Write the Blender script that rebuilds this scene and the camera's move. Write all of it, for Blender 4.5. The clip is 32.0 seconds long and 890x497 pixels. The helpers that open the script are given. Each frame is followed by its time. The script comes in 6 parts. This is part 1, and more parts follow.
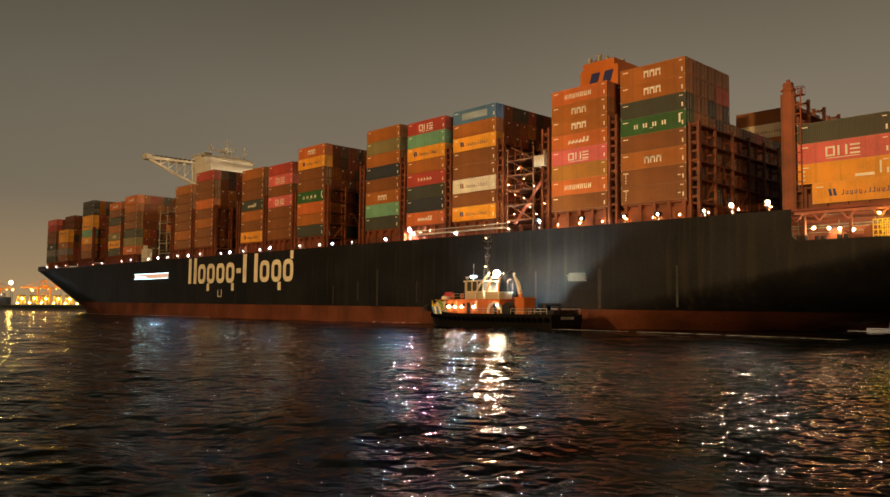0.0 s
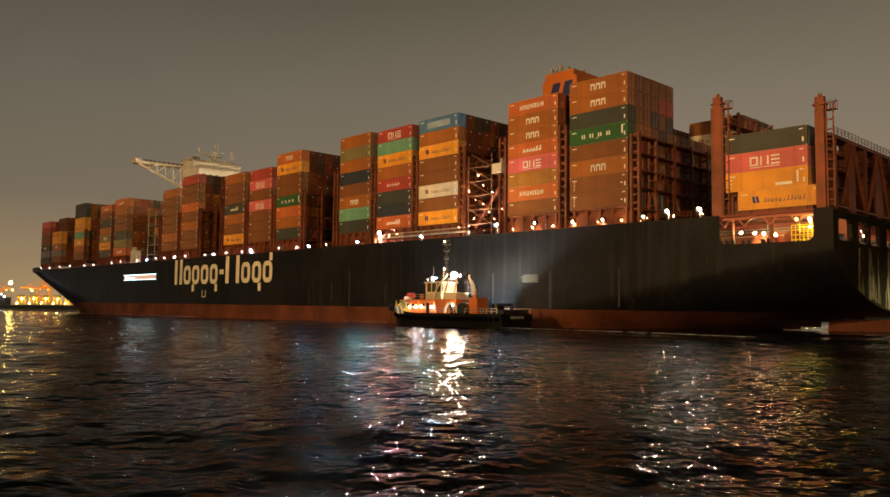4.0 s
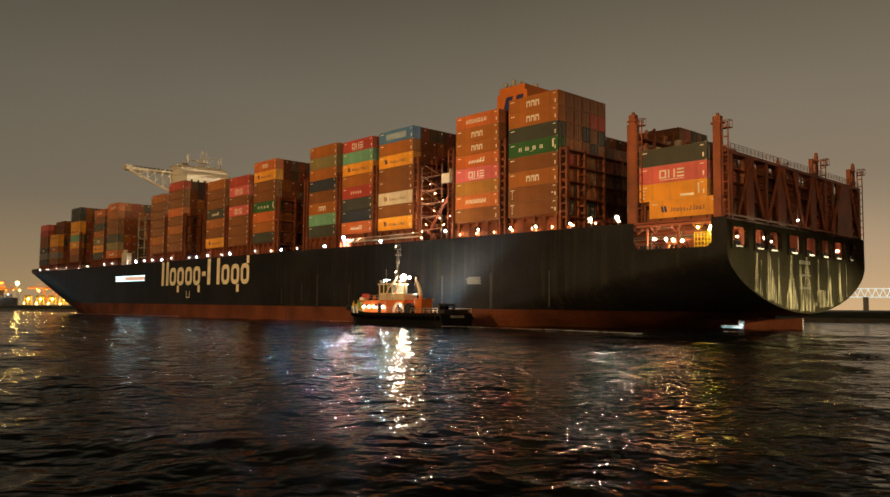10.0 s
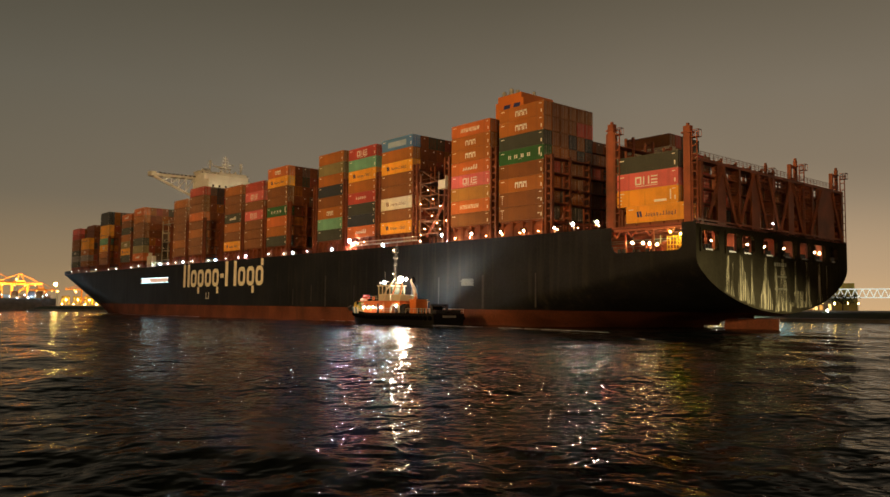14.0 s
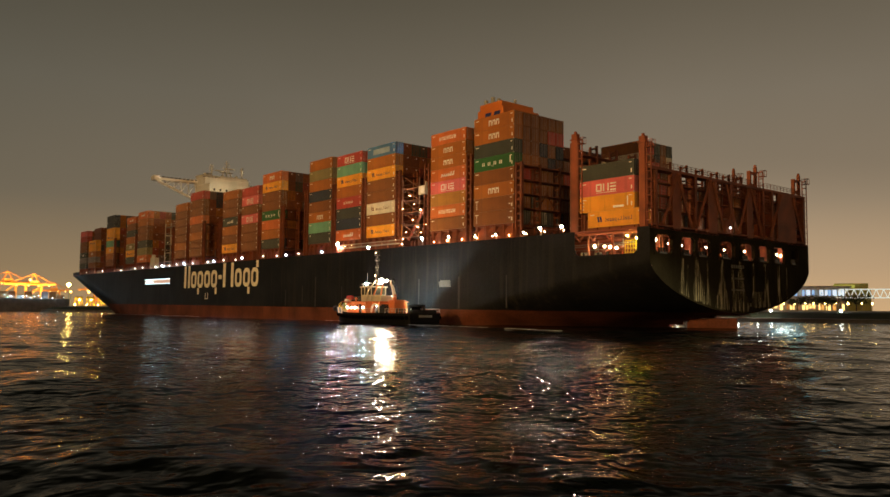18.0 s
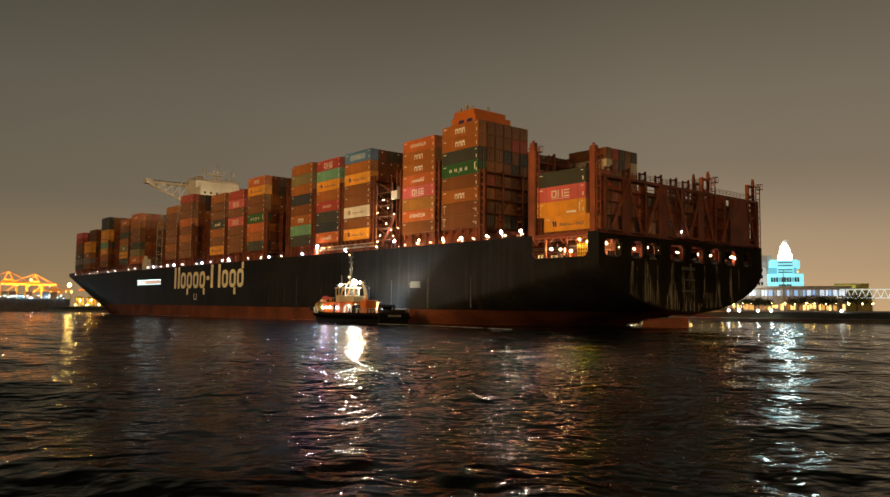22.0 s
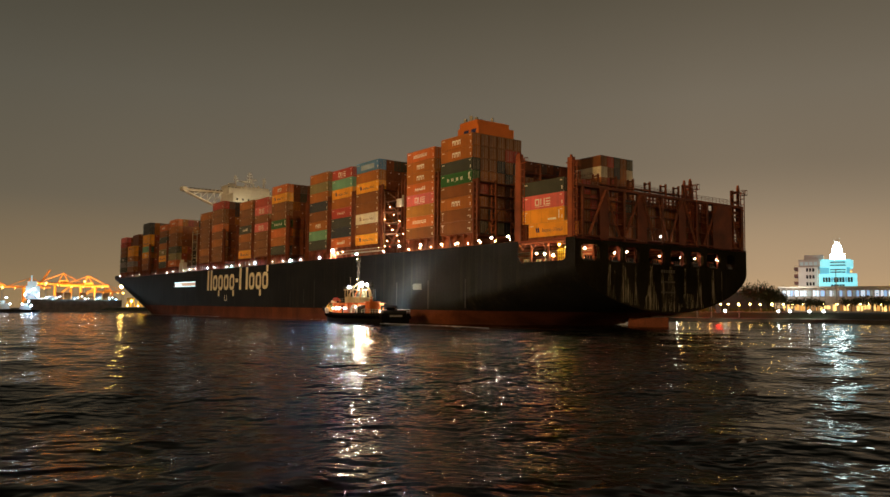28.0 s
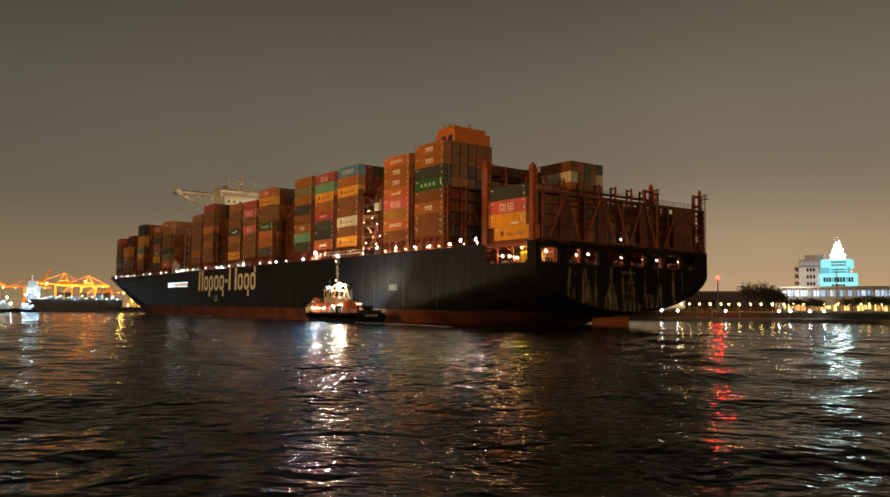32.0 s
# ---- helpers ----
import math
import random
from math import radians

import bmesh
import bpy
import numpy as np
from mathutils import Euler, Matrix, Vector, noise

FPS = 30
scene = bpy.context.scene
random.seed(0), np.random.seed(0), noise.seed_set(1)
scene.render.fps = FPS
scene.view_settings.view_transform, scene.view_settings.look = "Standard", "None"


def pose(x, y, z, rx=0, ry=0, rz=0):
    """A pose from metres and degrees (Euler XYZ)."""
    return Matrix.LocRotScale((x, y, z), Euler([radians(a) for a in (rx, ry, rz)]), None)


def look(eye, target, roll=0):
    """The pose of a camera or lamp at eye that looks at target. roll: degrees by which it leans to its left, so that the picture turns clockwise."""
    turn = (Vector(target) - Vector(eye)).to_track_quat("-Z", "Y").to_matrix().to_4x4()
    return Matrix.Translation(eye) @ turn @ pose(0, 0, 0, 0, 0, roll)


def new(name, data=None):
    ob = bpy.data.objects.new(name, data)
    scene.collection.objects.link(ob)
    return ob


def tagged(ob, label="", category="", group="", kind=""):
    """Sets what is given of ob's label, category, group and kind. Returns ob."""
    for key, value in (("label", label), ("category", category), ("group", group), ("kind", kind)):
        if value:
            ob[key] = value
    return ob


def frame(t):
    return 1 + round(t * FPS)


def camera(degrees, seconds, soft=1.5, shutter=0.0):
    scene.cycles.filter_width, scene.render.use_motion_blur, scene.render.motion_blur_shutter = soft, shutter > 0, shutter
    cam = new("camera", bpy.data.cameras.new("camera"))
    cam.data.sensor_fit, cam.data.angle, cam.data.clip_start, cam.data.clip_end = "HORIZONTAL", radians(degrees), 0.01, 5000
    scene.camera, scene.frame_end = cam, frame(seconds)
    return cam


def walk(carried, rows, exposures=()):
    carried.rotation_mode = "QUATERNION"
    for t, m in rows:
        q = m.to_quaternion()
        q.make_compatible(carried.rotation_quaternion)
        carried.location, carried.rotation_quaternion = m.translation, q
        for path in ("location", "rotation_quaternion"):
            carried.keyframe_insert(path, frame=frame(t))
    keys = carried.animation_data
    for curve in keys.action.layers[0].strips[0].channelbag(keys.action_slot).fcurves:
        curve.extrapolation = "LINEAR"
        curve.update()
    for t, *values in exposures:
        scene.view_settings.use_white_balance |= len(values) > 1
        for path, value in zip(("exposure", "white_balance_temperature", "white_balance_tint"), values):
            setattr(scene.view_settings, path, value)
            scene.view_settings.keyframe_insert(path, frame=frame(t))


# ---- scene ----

# ---------- camera: stands on a low quay 3.3 m over the water and pans a little ----------
EYE_H = 3.335
PAN = [(0.0, -5.93, 4.42), (1.0, -5.94, 4.43), (2.0, -5.96, 4.44), (3.0, -5.95, 4.45), (3.5, -5.93, 4.44), (4.5, -5.96, 4.43),
       (5.5, -6.12, 4.41), (6.0, -6.44, 4.39), (6.5, -6.54, 4.41), (7.5, -6.56, 4.43), (8.5, -6.54, 4.43), (9.0, -6.34, 4.43),
       (9.5, -5.96, 4.45), (10.0, -5.55, 4.45), (10.5, -5.29, 4.45), (11.0, -4.96, 4.47), (11.5, -4.42, 4.47), (12.0, -3.96, 4.47),
       (12.5, -3.79, 4.47), (13.0, -3.75, 4.48), (13.5, -3.71, 4.48), (14.0, -3.34, 4.48), (14.5, -2.95, 4.48), (15.5, -2.62, 4.49),
       (16.5, -2.54, 4.50), (18.0, -2.55, 4.50), (20.0, -2.52, 4.50), (22.0, -2.51, 4.51), (22.5, -2.48, 4.51), (23.0, -2.2, 4.52),
       (23.5, -1.24, 4.52), (24.0, -0.18, 4.53), (24.5, 0.45, 4.53), (25.0, 0.64, 4.55), (25.5, 0.65, 4.55), (27.5, 0.67, 4.55),
       (29.0, 0.69, 4.54), (30.5, 0.71, 4.54), (32.0, 0.71, 4.54)]
cam = camera(59.8, 32.0)
walk(cam, [(t, pose(0, 0, EYE_H, 90 + tilt, 0, yaw) @ pose(0, 0, 0, 0, 0, 0.432)) for t, yaw, tilt in PAN], [(0.0, 0.15), (9.0, 0.12), (19.0, 0.0), (28.0, -0.12), (32.0, -0.12)])


def ship_pose(t):
    """Where the container ship's stern centre lies; the bow trims up a little."""
    return pose(92.97 - 1.6503 * t - 0.00087 * t * t, 109.54 + 2.1121 * t - 0.00238 * t * t, 0, 0, -0.333, 127.55 - 0.0327 * t)


# ---------- night sky over a lit harbour ----------
world = bpy.data.worlds.new("night_sky")
scene.world = world
world.use_nodes = True
wn = world.node_tree.nodes
wl = world.node_tree.links
wn.clear()
w_out, w_bg = wn.new("ShaderNodeOutputWorld"), wn.new("ShaderNodeBackground")
w_tc, w_sep, w_ramp = wn.new("ShaderNodeTexCoord"), wn.new("ShaderNodeSeparateXYZ"), wn.new("ShaderNodeValToRGB")
w_noise, w_mix = wn.new("ShaderNodeTexNoise"), wn.new("ShaderNodeMix")
wl.new(w_tc.outputs["Generated"], w_sep.inputs[0])
wl.new(w_sep.outputs["Z"], w_ramp.inputs[0])
for pos, col in ((0.0, (0.40, 0.275, 0.14)), (0.05, (0.29, 0.215, 0.13)), (0.13, (0.205, 0.173, 0.122)), (0.26, (0.156, 0.142, 0.108)), (0.38, (0.096, 0.088, 0.064)), (0.46, (0.026, 0.025, 0.019)), (1.0, (0.010, 0.010, 0.008))):
    e = w_ramp.color_ramp.elements.new(pos) if pos not in (0.0, 1.0) else w_ramp.color_ramp.elements[-1 if pos else 0]
    e.color = (*col, 1)
w_noise.inputs["Scale"].default_value = 2.2
w_noise.inputs["Detail"].default_value = 4
wl.new(w_tc.outputs["Generated"], w_noise.inputs["Vector"])
w_mix.data_type, w_mix.blend_type = "RGBA", "OVERLAY"
w_mix.inputs[0].default_value = 0.12
wl.new(w_ramp.outputs[0], w_mix.inputs[6])
wl.new(w_noise.outputs["Fac"], w_mix.inputs[7])
w_side, w_tint, w_dim = wn.new("ShaderNodeMapRange"), wn.new("ShaderNodeMix"), wn.new("ShaderNodeVectorMath")      # darker to the west, warmer towards the town
w_side.inputs[1].default_value, w_side.inputs[2].default_value = -0.5, 0.3
w_tint.data_type = "RGBA"
w_tint.inputs[6].default_value, w_tint.inputs[7].default_value = (0.745, 0.725, 0.70, 1), (1.17, 1.06, 1.0, 1)
w_dim.operation = "MULTIPLY"
wl.new(w_sep.outputs["X"], w_side.inputs[0])
wl.new(w_side.outputs[0], w_tint.inputs[0])
wl.new(w_mix.outputs[2], w_dim.inputs[0])
wl.new(w_tint.outputs[2], w_dim.inputs[1])
# town and terminal glow low over both shores
last = w_dim.outputs[0]
flatten, unit = wn.new("ShaderNodeMapping"), wn.new("ShaderNodeVectorMath")
flatten.inputs["Scale"].default_value = (1, 1, 3.8)
unit.operation = "NORMALIZE"
wl.new(w_tc.outputs["Generated"], flatten.inputs[0])
wl.new(flatten.outputs[0], unit.inputs[0])
for az, lo, colour in ((-21, 0.82, (0.15, 0.105, 0.062)), (29, 0.88, (0.045, 0.028, 0.010))):
    dot, mr, ad = wn.new("ShaderNodeVectorMath"), wn.new("ShaderNodeMapRange"), wn.new("ShaderNodeMix")
    dot.operation = "DOT_PRODUCT"
    dot.inputs[1].default_value = (-math.sin(radians(az)), math.cos(radians(az)), 0.02)
    wl.new(unit.outputs[0], dot.inputs[0])
    wl.new(dot.outputs["Value"], mr.inputs[0])
    mr.interpolation_type = "SMOOTHSTEP"
    mr.inputs[1].default_value, mr.inputs[2].default_value = lo, 1.0
    ad.data_type, ad.blend_type = "RGBA", "ADD"
    wl.new(mr.outputs[0], ad.inputs[0])
    wl.new(last, ad.inputs[6])
    ad.inputs[7].default_value = (*colour, 1)
    last = ad.outputs[2]
wl.new(last, w_bg.inputs[0])
wl.new(w_bg.outputs[0], w_out.inputs[0])
w_bg.inputs[1].default_value = 1.0


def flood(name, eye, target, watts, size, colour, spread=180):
    """An unseen one-sided area lamp, standing for a bank of floodlights."""
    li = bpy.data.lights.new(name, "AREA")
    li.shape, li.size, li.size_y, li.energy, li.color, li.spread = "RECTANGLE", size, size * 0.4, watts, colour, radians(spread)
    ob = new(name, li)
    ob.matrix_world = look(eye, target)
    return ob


# unseen sodium floods assumed behind the camera; the second added to brighten the stern
flood("unseen_quay_flood", (-190, -5, 42), (-10, 215, 28), 3.8e5, 10, (1.0, 0.56, 0.20))
flood("unseen_quay_flood", (25, -35, 30), (56, 125, 26), 1.0e4, 6, (1.0, 0.55, 0.22), 75)
li = bpy.data.lights.new("unseen_stern_spot", "SPOT")      # unseen spot lamp, source not built, whose beam the stern passes through
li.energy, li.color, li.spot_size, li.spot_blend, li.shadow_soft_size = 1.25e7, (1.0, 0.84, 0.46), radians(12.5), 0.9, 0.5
new("unseen_stern_spot", li).matrix_world = look((265, 190, 8), (79.2, 127.0, -3.2))


# ---------- materials ----------
def mat(name, base, rough=0.6, metal=0.0, vary=0.25, scale=2.0, bump=0.0, bump_scale=None, streak=0.0, streak_col=(0.2, 0.18, 0.14), coat=0.0, spec=0.5):
    m = bpy.data.materials.new(name)
    m.use_nodes = True
    n, l = m.node_tree.nodes, m.node_tree.links
    b = n["Principled BSDF"]
    b.inputs["Roughness"].default_value, b.inputs["Metallic"].default_value = rough, metal
    b.inputs["Specular IOR Level"].default_value = spec
    b.inputs["Coat Weight"].default_value = coat
    tc = n.new("ShaderNodeTexCoord")
    big, fine = n.new("ShaderNodeTexNoise"), n.new("ShaderNodeTexNoise")
    big.inputs["Scale"].default_value, fine.inputs["Scale"].default_value = scale * 0.15, scale * 4
    for t in (big, fine):
        t.inputs["Detail"].default_value = 5
        l.new(tc.outputs["Object"], t.inputs["Vector"])
    ramp = n.new("ShaderNodeMapRange")
    ramp.inputs[1].default_value, ramp.inputs[2].default_value = 0.3, 0.7
    ramp.inputs[3].default_value, ramp.inputs[4].default_value = 1 - vary, 1 + vary
    add = n.new("ShaderNodeMath")
    add.operation = "MULTIPLY_ADD"
    l.new(fine.outputs["Fac"], add.inputs[0])
    add.inputs[1].default_value = 0.4
    l.new(big.outputs["Fac"], add.inputs[2])
    sub = n.new("ShaderNodeMath")
    sub.operation = "SUBTRACT"
    l.new(add.outputs[0], sub.inputs[0])
    sub.inputs[1].default_value = 0.2
    l.new(sub.outputs[0], ramp.inputs[0])
    mul = n.new("ShaderNodeVectorMath")
    mul.operation = "SCALE"
    mul.inputs[0].default_value = base
    l.new(ramp.outputs[0], mul.inputs["Scale"])
    col = mul.outputs[0]
    if streak:
        mp, st = n.new("ShaderNodeMapping"), n.new("ShaderNodeTexNoise")
        mp.inputs["Scale"].default_value = (0.55, 0.55, 0.035)
        l.new(tc.outputs["Object"], mp.inputs[0])
        l.new(mp.outputs[0], st.inputs["Vector"])
        st.inputs["Scale"].default_value, st.inputs["Detail"].default_value = 1.6, 6
        sr = n.new("ShaderNodeMapRange")
        sr.inputs[1].default_value, sr.inputs[2].default_value, sr.inputs[4].default_value = 0.52, 0.78, streak
        l.new(st.outputs["Fac"], sr.inputs[0])
        mx = n.new("ShaderNodeMix")
        mx.data_type = "RGBA"
        l.new(sr.outputs[0], mx.inputs[0])
        l.new(col, mx.inputs[6])
        mx.inputs[7].default_value = (*streak_col, 1)
        col = mx.outputs[2]
    l.new(col, b.inputs["Base Color"])
    if bump:
        bp = n.new("ShaderNodeBump")
        bp.inputs["Strength"].default_value, bp.inputs["Distance"].default_value = bump, 0.05
        bt = n.new("ShaderNodeTexNoise")
        bt.inputs["Scale"].default_value = bump_scale or scale
        l.new(tc.outputs["Object"], bt.inputs["Vector"])
        l.new(bt.outputs["Fac"], bp.inputs["Height"])
        l.new(bp.outputs[0], b.inputs["Normal"])
    return m


def glow(name, colour, strength):
    m = bpy.data.materials.new(name)
    m.use_nodes = True
    b = m.node_tree.nodes["Principled BSDF"]
    b.inputs["Base Color"].default_value = (*[min(1, c) * 0.6 for c in colour], 1)
    b.inputs["Emission Color"].default_value = (*colour, 1)
    b.inputs["Emission Strength"].default_value = strength
    return m


def palette(name, colours, rough=0.55):
    """Container paint that changes from box to box."""
    m = bpy.data.materials.new(name)
    m.use_nodes = True
    n, l = m.node_tree.nodes, m.node_tree.links
    b = n["Principled BSDF"]
    b.inputs["Roughness"].default_value = rough
    g, r = n.new("ShaderNodeNewGeometry"), n.new("ShaderNodeValToRGB")
    r.color_ramp.interpolation = "CONSTANT"
    while len(r.color_ramp.elements) < len(colours):
        r.color_ramp.elements.new(0.5)
    for i, c in enumerate(colours):
        r.color_ramp.elements[i].position = i / len(colours)
        r.color_ramp.elements[i].color = (*c, 1)
    l.new(g.outputs["Random Per Island"], r.inputs[0])
    tc, t, mr, mul = n.new("ShaderNodeTexCoord"), n.new("ShaderNodeTexNoise"), n.new("ShaderNodeMapRange"), n.new("ShaderNodeVectorMath")
    t.inputs["Scale"].default_value, t.inputs["Detail"].default_value = 1.3, 6
    l.new(tc.outputs["Object"], t.inputs["Vector"])
    l.new(t.outputs["Fac"], mr.inputs[0])
    mr.inputs[1].default_value, mr.inputs[2].default_value, mr.inputs[3].default_value, mr.inputs[4].default_value = 0.3, 0.7, 0.7, 1.2
    mul.operation = "SCALE"
    l.new(r.outputs[0], mul.inputs[0])
    l.new(mr.outputs[0], mul.inputs["Scale"])
    l.new(mul.outputs[0], b.inputs["Base Color"])
    return m


PAINT = {k: mat("container_paint_" + k, c, 0.5, 0, 0.22, 1.2, 0.15, 6, 0.5, tuple(x * 0.45 + 0.02 for x in c)) for k, c in {
    "brown": (0.225, 0.08, 0.015), "rust": (0.40, 0.135, 0.016), "orange": (0.86, 0.40, 0.03), "vermilion": (0.58, 0.155, 0.03),
    "magenta": (0.70, 0.15, 0.15), "green": (0.025, 0.13, 0.03), "mint": (0.17, 0.42, 0.28), "navy": (0.03, 0.04, 0.055),
    "teal": (0.05, 0.06, 0.047), "cream": (0.72, 0.66, 0.5), "blue": (0.09, 0.22, 0.42), "olive": (0.24, 0.21, 0.09),
    "ochre": (0.42, 0.2, 0.03), "red": (0.45, 0.06, 0.04), "grey": (0.22, 0.2, 0.2)}.items()}
PALE = mat("pale_blue_panel_paint", (0.30, 0.40, 0.48), 0.5)
BLOCK_PAINT = palette("stacked_container_paint", [(0.2, 0.07, 0.025), (0.26, 0.085, 0.022), (0.17, 0.06, 0.025), (0.04, 0.045, 0.05), (0.36, 0.14, 0.02), (0.22, 0.075, 0.03), (0.045, 0.07, 0.05), (0.28, 0.06, 0.035), (0.15, 0.12, 0.1), (0.23, 0.08, 0.025)])
HULL = mat("black_hull_paint", (0.0108, 0.012, 0.0142), 0.5, 0, 0.5, 0.6, 0.35, 0.35, 0.7, (0.034, 0.031, 0.023), spec=0.09)
BOOT = mat("red_antifouling_paint", (0.12, 0.038, 0.018), 0.7, 0, 0.5, 0.7, 0.2, 1.0, 0.7, (0.05, 0.024, 0.015), spec=0.2)
TRANSOM = mat("black_stern_paint", (0.019, 0.0165, 0.0105), 1.0, 0, 0.45, 0.8, 0.1, 0.6, 0.35, (0.04, 0.037, 0.022), spec=0.0)
WASH = mat("pale_wash_stains", (0.20, 0.18, 0.12), 1.0, 0, 0.8, 1.5, spec=0.0)
wn_, wl_ = WASH.node_tree.nodes, WASH.node_tree.links      # streaked, thin in places
w_tc, w_map, w_tex, w_cut = wn_.new("ShaderNodeTexCoord"), wn_.new("ShaderNodeMapping"), wn_.new("ShaderNodeTexNoise"), wn_.new("ShaderNodeMapRange")
w_map.inputs["Scale"].default_value = (1, 2.6, 0.16)
w_tex.inputs["Scale"].default_value, w_tex.inputs["Detail"].default_value = 1.1, 6
w_cut.inputs[1].default_value, w_cut.inputs[2].default_value, w_cut.inputs[4].default_value = 0.40, 0.60, 0.9
wl_.new(w_tc.outputs["Object"], w_map.inputs[0])
wl_.new(w_map.outputs[0], w_tex.inputs["Vector"])
wl_.new(w_tex.outputs["Fac"], w_cut.inputs[0])
wl_.new(w_cut.outputs[0], wn_["Principled BSDF"].inputs["Alpha"])
LETTER = mat("cream_lettering_paint", (0.84, 0.80, 0.64), 0.5, 0, 0.12, 2)
# brighter copy of the red steel, light on the towers put into its colour
TOWER_LIT = mat("lit_tower_red_steel", (0.25, 0.06, 0.018), 0.6, 0, 0.35, 2, 0.15, 6)
STEEL = mat("red_oxide_steel", (0.17, 0.046, 0.015), 0.6, 0, 0.4, 2, 0.15, 6)
MOOR = mat("pink_red_mooring_deck_paint", (0.34, 0.11, 0.07), 0.6, 0, 0.25, 1)
DECK = mat("red_deck_paint", (0.2, 0.05, 0.03), 0.7, 0, 0.4, 1)
WHITE = mat("white_ship_paint", (0.72, 0.70, 0.62), 0.5, 0, 0.1, 1.0, 0, None, 0.3, (0.45, 0.36, 0.25))
FUNNEL = mat("orange_funnel_paint", (0.70, 0.19, 0.02), 0.5, 0, 0.12, 0.8)
BLUE = mat("dark_blue_paint", (0.02, 0.03, 0.16), 0.5, 0, 0.1)
MARK = mat("white_marking_paint", (0.88, 0.86, 0.8), 0.5, 0, 0.15, 4)
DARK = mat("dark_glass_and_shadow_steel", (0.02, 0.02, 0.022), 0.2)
SOOT = mat("matt_black_lamp_lining", (0.0025, 0.0025, 0.0025), 1.0, 0, 0.2, 5, spec=0.0)
RUBBER = mat("black_rubber", (0.012, 0.012, 0.012), 0.8, 0, 0.3, 5)
TUGRED = mat("orange_red_tug_paint", (0.5, 0.13, 0.02), 0.45, 0, 0.15, 2)
TUGCREAM = mat("cream_tug_paint", (0.58, 0.53, 0.37), 0.45, 0, 0.15, 2)
YELLOW = mat("yellow_paint", (0.8, 0.6, 0.03), 0.5, 0, 0.2, 3)
GALV = mat("galvanised_steel", (0.45, 0.44, 0.4), 0.45, 0.4, 0.2, 5)
LAMP_WARM = glow("warm_deck_lamp", (1.0, 0.5, 0.16), 130)
LAMP_WHITE = glow("white_deck_lamp", (1.0, 0.88, 0.7), 95)
LAMP_COOL = glow("cool_deck_lamp", (0.4, 0.75, 1.0), 500)
LAMP_TUG = glow("tug_floodlight_lamp", (1.0, 0.76, 0.50), 340)
LAMP_FLOOD = glow("deck_floodlight_lamp", (1.0, 0.83, 0.57), 2900)
LAMP_DECK = glow("hooded_deck_lamp", (1.0, 0.72, 0.40), 800)
HOUSE_FILL = glow("house_fill_glow", (1.0, 0.8, 0.5), 1050)
LAMP_PINK = glow("gangway_floodlight_lamp", (1.0, 0.66, 0.62), 4300)
LAMP_BLUE = glow("bluish_hooded_deck_lamp", (0.5, 0.8, 1.0), 4200)
LAMP_TUGSIDE = glow("tug_bulkhead_lamp", (0.9, 0.95, 1.0), 150)
LAMP_RED = glow("red_beacon_lamp", (1.0, 0.0008, 0.0006), 800)
LAMP_GREEN = glow("yellow_green_lamp", (0.95, 0.9, 0.12), 130)


